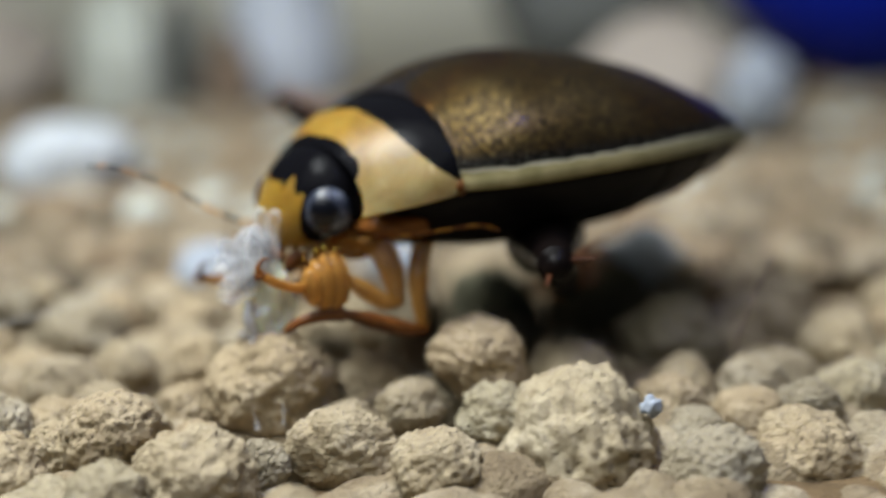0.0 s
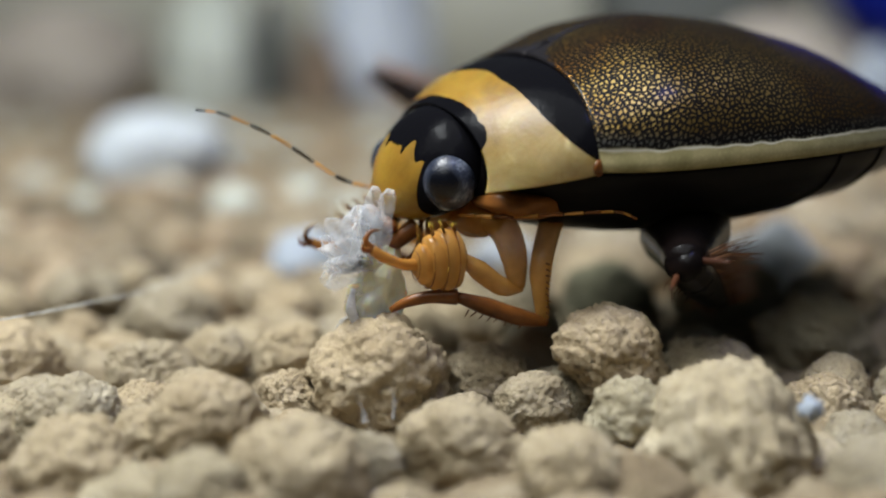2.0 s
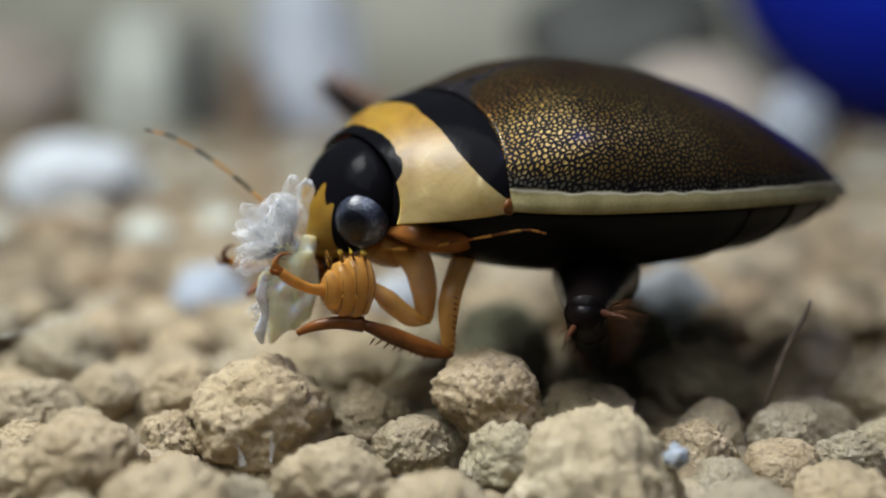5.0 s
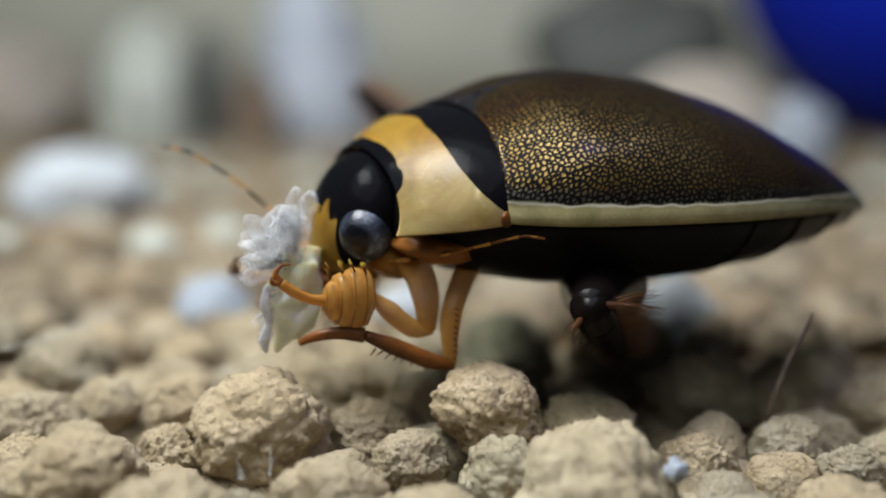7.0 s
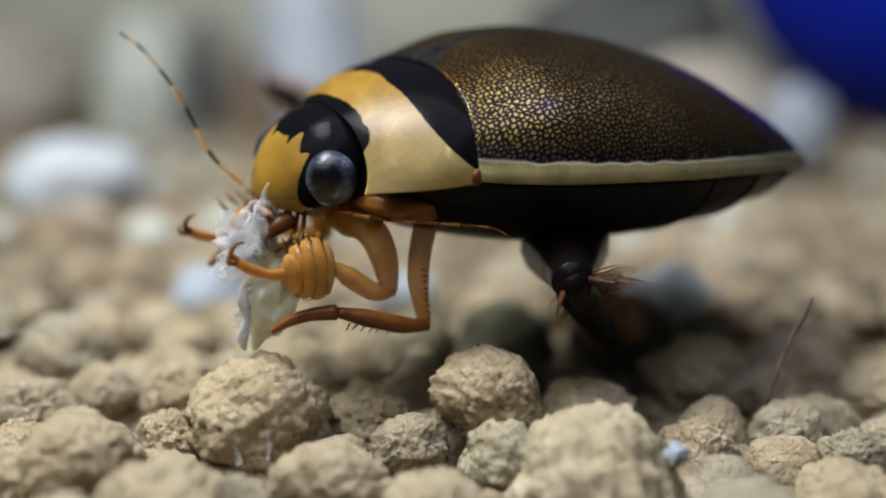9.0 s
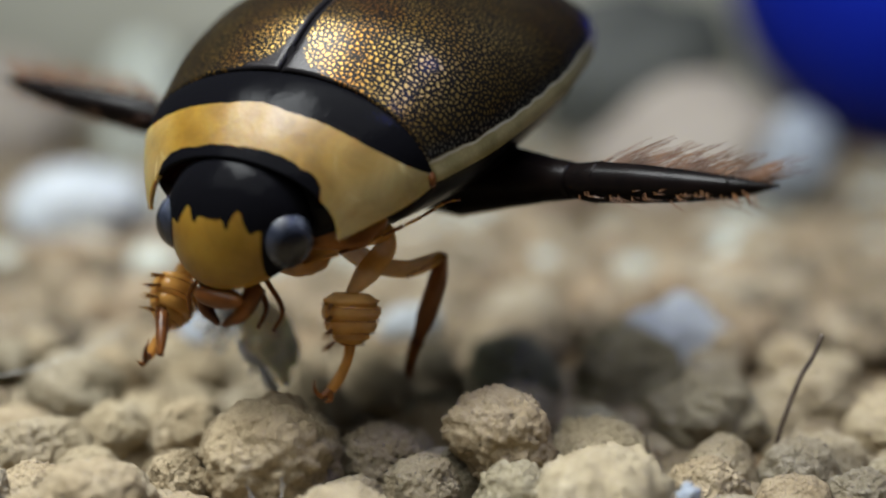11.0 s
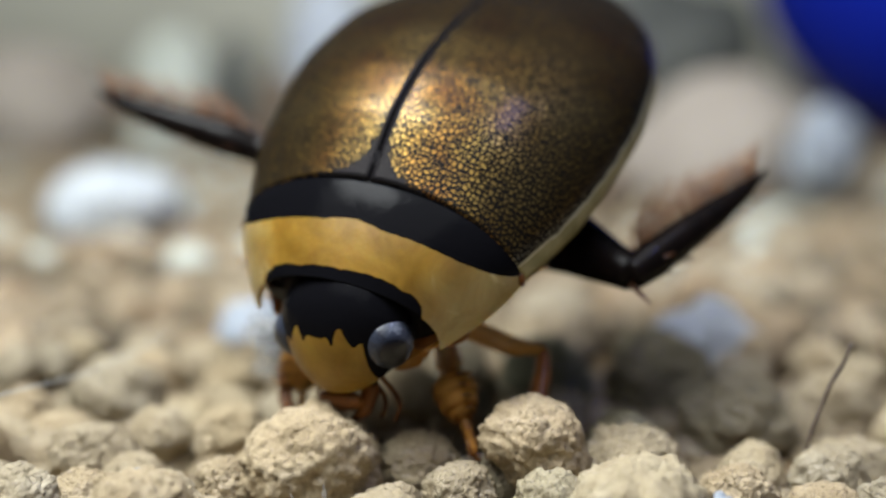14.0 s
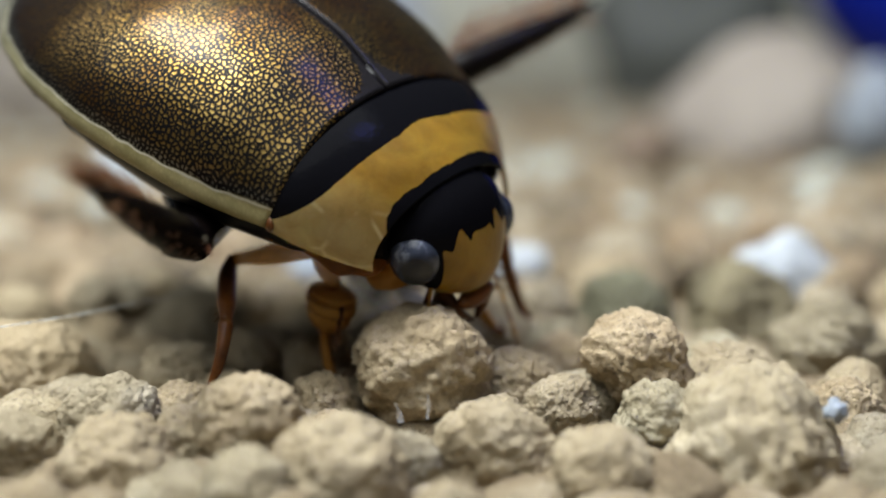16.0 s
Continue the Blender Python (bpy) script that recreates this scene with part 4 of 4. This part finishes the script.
thigh_l, oar_l = hind_leg(1)
thigh_r, oar_r = hind_leg(-1)


# ---- the scrap of food ----
def petal(bm, a, b, width, seed):
    """A thin ragged flake from a to b."""
    a, b = Vector(a), Vector(b)
    d = (b - a)
    side = d.cross(Vector((0, 1, 0.2))).normalized()
    up = side.cross(d).normalized()
    rows = []
    for i in range(9):
        t = i / 8
        w = width * (0.35 + 0.8 * t) * max(0.05, 1 - t ** 5) ** 0.5 * (1 + 0.25 * noise.noise(Vector((t * 4, seed, 9))))
        row = []
        for j in range(7):
            s = -1 + j / 3
            p = a + d * t * (1 + 0.12 * noise.noise(Vector((s * 3, seed, 2)))) + side * s * w
            p += up * (0.16 * noise.noise(Vector((t * 2.5, s * 1.5, seed))) + 0.10 * s * s)
            row.append(p)
        rows.append(row)
    low = [[bm.verts.new(p - up * 0.03) for p in r] for r in rows]
    top = [[bm.verts.new(p + up * 0.03) for p in r] for r in rows]
    for i in range(8):
        for j in range(6):
            bm.faces.new((top[i][j], top[i + 1][j], top[i + 1][j + 1], top[i][j + 1]))
            bm.faces.new((low[i][j], low[i][j + 1], low[i + 1][j + 1], low[i + 1][j]))
    for j in range(6):
        bm.faces.new((top[8][j], low[8][j], low[8][j + 1], top[8][j + 1]))
        bm.faces.new((top[0][j + 1], low[0][j + 1], low[0][j], top[0][j]))
    for i in range(8):
        bm.faces.new((top[i][0], low[i][0], low[i + 1][0], top[i + 1][0]))
        bm.faces.new((top[i + 1][6], low[i + 1][6], low[i][6], top[i][6]))
    return bm


food = new("food_scrap")
food.scale = (1.22, 1.22, 1.22)
tagged(food, "torn translucent white scrap of flesh held at the beetle's mouth", "food scrap")
core = blob(bmesh.new(), (-0.22, 0.1, -0.75), (0.50, 0.32, 1.0), Matrix.Rotation(-0.12, 3, "Y"), 5, 0.35, 2.0)
for v in core.verts:
    v.co += 0.07 * Vector(noise.noise_vector(v.co * 3.5)) + 0.03 * Vector(noise.noise_vector(v.co * 9))
part("core", core, FLESH_YELLOW, food, "yellowish white core of flesh")
torn = random.Random(17)
for k in range(20):
    a = math.radians(-12 + 112 * (k % 10) / 9 + torn.uniform(-7, 7))
    near = (0.35, 0.0)[k // 10]
    start = (-0.1 + 0.1 * math.cos(a), near * 0.5, -0.15 + 0.1 * math.sin(a))
    r = torn.uniform(0.95, 1.4) * (1.0, 0.9)[k // 10]
    end = (-0.1 + r * 0.85 * math.cos(a), near + torn.uniform(-0.2, 0.2), -0.05 + r * math.sin(a))
    part("flake", petal(bmesh.new(), start, end, torn.uniform(0.17, 0.27), 3.0 * k), FLESH, food, "thin feathery white flake")
for k in range(6):
    start = (0.2 + torn.uniform(-0.1, 0.1), torn.uniform(0.0, 0.3), -0.6 - 0.17 * k)
    end = (start[0] + torn.uniform(0.2, 0.35), torn.uniform(0.1, 0.5), start[2] - torn.uniform(0.0, 0.35))
    part("flake", petal(bmesh.new(), start, end, torn.uniform(0.10, 0.18), 200 + 3.0 * k), FLESH, food, "thin feathery white flake")
ribbon = [(0.42, 0.45, -0.45), (0.47, 0.48, -0.8), (0.36, 0.46, -1.15), (0.42, 0.45, -1.5), (0.36, 0.42, -1.75)]
part("membrane", tube(bmesh.new(), ribbon, [0.05, 0.11, 0.07, 0.12, 0.04], 8, 0.35, 5, (0, 1, 0)), FOIL, food, "silvery shred of membrane hanging down")


# ---- what moves ----
def aim(a, b, up=(0, 0, 1)):
    """A limb's pose with its joint at a and its +x towards b; its fringe side lies towards up."""
    a, b = Vector(a), Vector(b)
    x = (b - a).normalized()
    y = Vector(up).cross(x).normalized()
    z = x.cross(y)
    turn = Matrix((x, y, z)).transposed().to_4x4()
    return Matrix.Translation(a * MM) @ turn


def swing(thigh, oar, hip, rows):
    """Key one hind leg from rows of time, knee and tip in the body's space."""
    walk(thigh, [(t, aim(hip, k, (-1, 0, 0.25))) for t, k, _ in rows])
    walk(oar, [(t, aim(k, e, (-1, 0, 0.25))) for t, k, e in rows])


BODY = (
    (0.0, stance(0.27, 5.25, 3.79, 212.5, 0.6, -0.4)),
    (0.5, stance(0.19, 5.07, 3.74, 210.4, 1.2, -1.4)),
    (1.0, stance(0.26, 5.12, 3.98, 211.5, 1.2, -4.6)),
    (1.5, stance(0.38, 5.09, 3.96, 210.1, 0.6, -4.1)),
    (2.0, stance(0.53, 5.03, 3.83, 209.5, -0.5, -4.3)),
    (2.5, stance(0.62, 4.96, 3.80, 208.2, -0.5, -3.1)),
    (3.0, stance(0.91, 4.89, 3.83, 208.1, -1.1, -4.3)),
    (3.5, stance(0.95, 4.84, 3.85, 206.1, -0.6, -6.7)),
    (4.0, stance(1.35, 4.79, 3.96, 206.8, -1.9, -6.9)),
    (4.5, stance(1.32, 4.86, 4.00, 207.9, -3.0, -5.3)),
    (7.0, stance(1.58, 5.11, 3.98, 204.4, -2.8, -5.1)),
    (7.5, stance(1.51, 5.15, 3.95, 204.4, -2.9, -5.3)),
    (8.0, stance(1.42, 5.17, 4.18, 205.4, -4.2, -7.8)),
    (8.5, stance(1.23, 5.16, 4.30, 207.6, -3.7, -6.8)),
    (11.0, stance(-3.37, 4.54, 6.52, 242.3, 19.4, -4.8)),
    (11.5, stance(-3.02, 3.57, 5.92, 257.0, 51.5, -12.3)),
    (12.0, stance(-2.07, 4.27, 6.06, 248.8, 38.3, -18.9)),
    (12.5, stance(-2.81, 4.59, 7.56, 239.7, 51.2, -18.7)),
    (13.0, stance(-2.40, 5.46, 6.88, 262.2, 65.3, -19.5)),
    (13.5, stance(-1.57, 7.03, 5.99, 247.2, 42.5, -26.1)),
    (14.0, stance(-2.31, 5.36, 5.28, 241.8, 33.4, -7.9)),
    (14.5, stance(-3.43, 5.13, 4.90, 236.5, 32.0, -6.0)),
    (15.0, stance(-5.50, 4.55, 4.81, 254.3, 31.4, -1.6)),
    (15.5, stance(-6.42, 4.01, 4.84, 286.7, 34.7, 16.8)),
    (16.0, stance(-8.04, 4.23, 4.79, 325.6, 23.5, 16.2)),
)


def motions():
    walk(beetle, BODY)
    swing(thigh_l, oar_l, (-0.8, 1.6, -1.2), [
        (0.0, (1.22, 4.58, -1.18), (-1.64, 1.54, -2.87)),
        (2.0, (1.40, 4.45, -1.21), (-1.78, 1.92, -3.13)),
        (4.5, (1.44, 4.41, -1.41), (-1.22, 1.55, -3.64)),
        (7.0, (1.34, 4.49, -0.98), (-1.42, 1.62, -3.08)),
        (8.5, (1.31, 4.51, -1.26), (-1.77, 1.78, -3.07)),
        (11.0, (0.01, 5.03, -0.53), (1.03, 9.32, 0.32)),
        (11.5, (1.22, 4.21, 0.21), (3.75, 7.47, 1.98)),
        (12.0, (-1.81, 4.79, 0.12), (-4.00, 6.95, 3.40)),
        (12.5, (1.04, 4.50, -0.15), (3.35, 8.12, 1.16)),
        (13.0, (-0.49, 5.17, -1.46), (-0.10, 9.63, -1.78)),
        (13.5, (-0.77, 5.09, -2.04), (-0.73, 9.46, -3.08)),
        (14.0, (0.64, 4.88, -0.84), (-3.40, 6.84, -0.99)),
        (14.5, (0.19, 4.97, -0.42), (-3.32, 7.08, 1.46)),
        (15.0, (-0.11, 5.11, -0.77), (-3.08, 8.42, -0.07)),
        (15.5, (-0.69, 5.16, -1.62), (-0.54, 9.62, -2.15)),
        (16.0, (0.33, 4.82, -0.09), (1.74, 8.85, 1.30)),
    ])
    swing(thigh_r, oar_r, (-0.8, -1.6, -1.2), [
        (0.0, (-0.07, -4.91, -0.01), (0.84, -9.04, 1.49)),
        (2.0, (0.41, -4.85, -0.27), (1.91, -8.92, 0.88)),
        (4.5, (0.34, -4.83, -0.12), (1.77, -8.87, 1.22)),
        (7.0, (0.22, -4.81, 0.04), (1.50, -8.83, 1.58)),
        (8.5, (0.50, -4.87, -0.50), (2.13, -8.96, 0.38)),
        (11.0, (-0.26, -5.09, -0.55), (0.41, -9.45, 0.27)),
        (11.5, (-0.32, -5.10, -1.86), (0.28, -9.47, -2.67)),
        (12.0, (-0.59, -5.17, -0.86), (-0.33, -9.63, -0.43)),
        (12.5, (0.07, -5.00, -0.46), (1.17, -9.26, 0.47)),
        (13.0, (0.06, -4.52, 0.71), (1.13, -8.17, 3.09)),
        (13.5, (-0.51, -5.17, -0.91), (-0.15, -9.63, -0.54)),
        (14.0, (-0.57, -5.08, -0.33), (-0.28, -9.42, 0.76)),
        (14.5, (-3.10, -4.17, -0.21), (-5.97, -7.39, 1.03)),
        (15.0, (-1.84, -4.81, 0.02), (-3.13, -8.83, 1.55)),
        (15.5, (0.24, -5.04, -1.40), (1.98, -7.19, 2.15)),
        (16.0, (1.54, -4.15, -0.23), (2.55, -7.28, 2.85)),
    ])
    nod = lambda pitch, yaw=0, roll=0: stance(3.88, 0, 0.30, yaw, pitch + 15, roll)
    walk(head, [(0.0, nod(0, 0)), (2.5, nod(0, 0)), (3.5, nod(5, -3)), (4.5, nod(12, -5)), (7.0, nod(18, -6)), (7.5, nod(16, -6)), (8.0, nod(6, -4)), (8.5, nod(-6, 2)),
                (11.0, nod(4)), (12.5, nod(4)), (13.5, nod(2, 0, 5)), (14.0, nod(2, 0, 13)), (14.5, nod(-2, 0, 10)), (15.0, nod(-4, 0, 8)), (15.5, nod(0, 0, 7)), (16.0, nod(2))])
    still = stance(0, 0, 0)
    lain = big.matrix_basis.to_3x3().normalized().to_4x4()
    walk(big, [(t, Matrix.Translation((x * MM, 1.0 * MM, z * MM)) @ lain @ pose(0, 0, 0, turn, 0, 0)) for t, x, z, turn in ((0.0, -5.05, -0.70, 0), (14.8, -5.05, -0.70, 0), (15.5, -4.85, -0.62, 5), (16.0, -4.75, -0.35, 12))])
    hip = lambda x, y, z, yaw=0, pitch=0, roll=0: stance(x, y, z, yaw, pitch, roll) @ stance(-x, -y, -z)
    walk(front_l, [(0.0, still), (8.5, still), (11.0, hip(3.9, 0.95, -0.75, 9, 62, 32)), (11.5, hip(3.9, 0.95, -0.75, -8, 55, 0)), (13.5, hip(3.9, 0.95, -0.75, -8, 55, 0)), (14.0, hip(3.9, 0.95, -0.75, 38, 20, 0)), (14.5, hip(3.9, 0.95, -0.75, 83, -15, 0)), (15.0, hip(3.9, 0.95, -0.75, 45, 20, 0)), (15.5, hip(3.9, 0.95, -0.75, 8, 52, 0)), (16.0, hip(3.9, 0.95, -0.75, 0, 55, 0))])
    walk(front_r, [(0.0, hip(3.9, -0.95, -0.75, 0, 14)), (8.5, hip(3.9, -0.95, -0.75, 0, 14)), (11.0, hip(3.9, -0.95, -0.75, 8, 30, -5)), (11.5, hip(3.9, -0.95, -0.75, 8, 55, 0)), (15.0, hip(3.9, -0.95, -0.75, 8, 55, 0)), (15.5, hip(3.9, -0.95, -0.75, -32, 68, -22)), (16.0, hip(3.9, -0.95, -0.75, -53.5, 73.2, -38))])
    walk(middle_l, [(0.0, still), (8.5, still), (9.8, hip(2.4, 1.3, -1.3, 10, 45, 12)), (11.0, hip(2.4, 1.3, -1.3, 19, 85, 30)), (12.0, hip(2.4, 1.3, -1.3, 0, 40, 20)), (13.0, hip(2.4, 1.3, -1.3, -12, 0, 15)), (14.5, hip(2.4, 1.3, -1.3, 51, 25, 46)), (15.0, hip(2.4, 1.3, -1.3, 49, 24, 45)), (15.5, hip(2.4, 1.3, -1.3, 4, 31, 87)), (16.0, hip(2.4, 1.3, -1.3, 4, 31, 80))])
    walk(middle_r, [(0.0, still), (8.5, still), (11.0, hip(2.4, -1.3, -1.3, 10, 0, -20)), (13.0, hip(2.4, -1.3, -1.3, 12, 0, -15)), (15.0, hip(2.4, -1.3, -1.3, 0, 10, -25)), (15.5, hip(2.4, -1.3, -1.3, -45, -4, -47)), (16.0, hip(2.4, -1.3, -1.3, -66, 9, -47))])
    walk(feeler_r, [(0.0, hip(1.4, -1.0, -0.55, 0, -22)), (2.5, hip(1.4, -1.0, -0.55, 0, -23)), (4.5, hip(1.4, -1.0, -0.55, 0, -36)), (7.0, hip(1.4, -1.0, -0.55, 0, -42)), (7.5, hip(1.4, -1.0, -0.55, 0, -38)), (8.0, hip(1.4, -1.0, -0.55, 0, -28)), (8.5, hip(1.4, -1.0, -0.55, 0, -50)), (9.7, hip(1.4, -1.0, -0.55, -75, -10)), (11.0, hip(1.4, -1.0, -0.55, -140, 8)), (13.5, hip(1.4, -1.0, -0.55, -140, 10)), (14.2, hip(1.4, -1.0, -0.55, -75, 25)), (14.8, hip(1.4, -1.0, -0.55, -12, 42)), (16.0, hip(1.4, -1.0, -0.55, 10, 62))])
    walk(feeler_l, [(0.0, still), (14.2, still), (14.5, hip(0.9, 1.3, -0.8, -50, -20)), (14.8, hip(0.9, 1.3, -0.8, -100, -30)), (15.4, hip(0.9, 1.3, -0.8, -108, -36)), (16.0, hip(0.9, 1.3, -0.8, -112, -55))])
    sink = lambda t: float(np.interp(t, (0.0, 1.0, 2.0, 2.5, 3.5, 4.0, 7.5, 8.0, 8.5), (-0.5, -0.7, -0.8, -0.6, -0.15, 0.0, 0.0, -0.12, -0.4)))
    held = [(t, m @ stance(6.85, 0.35, -1.05 + sink(t))) for t, m in BODY if t <= 8.5]
    walk(food, held + [(11.0, stance(-6.3, 4.5, 2.0, 215, 30, 20)), (11.5, stance(-6.3, 5.6, 1.6, 220, 50, 20)), (12.5, stance(-6.2, 6.6, 0.95, 225, 70, 10)), (16.0, stance(-6.2, 6.6, 0.95, 225, 70, 10))])


motions()
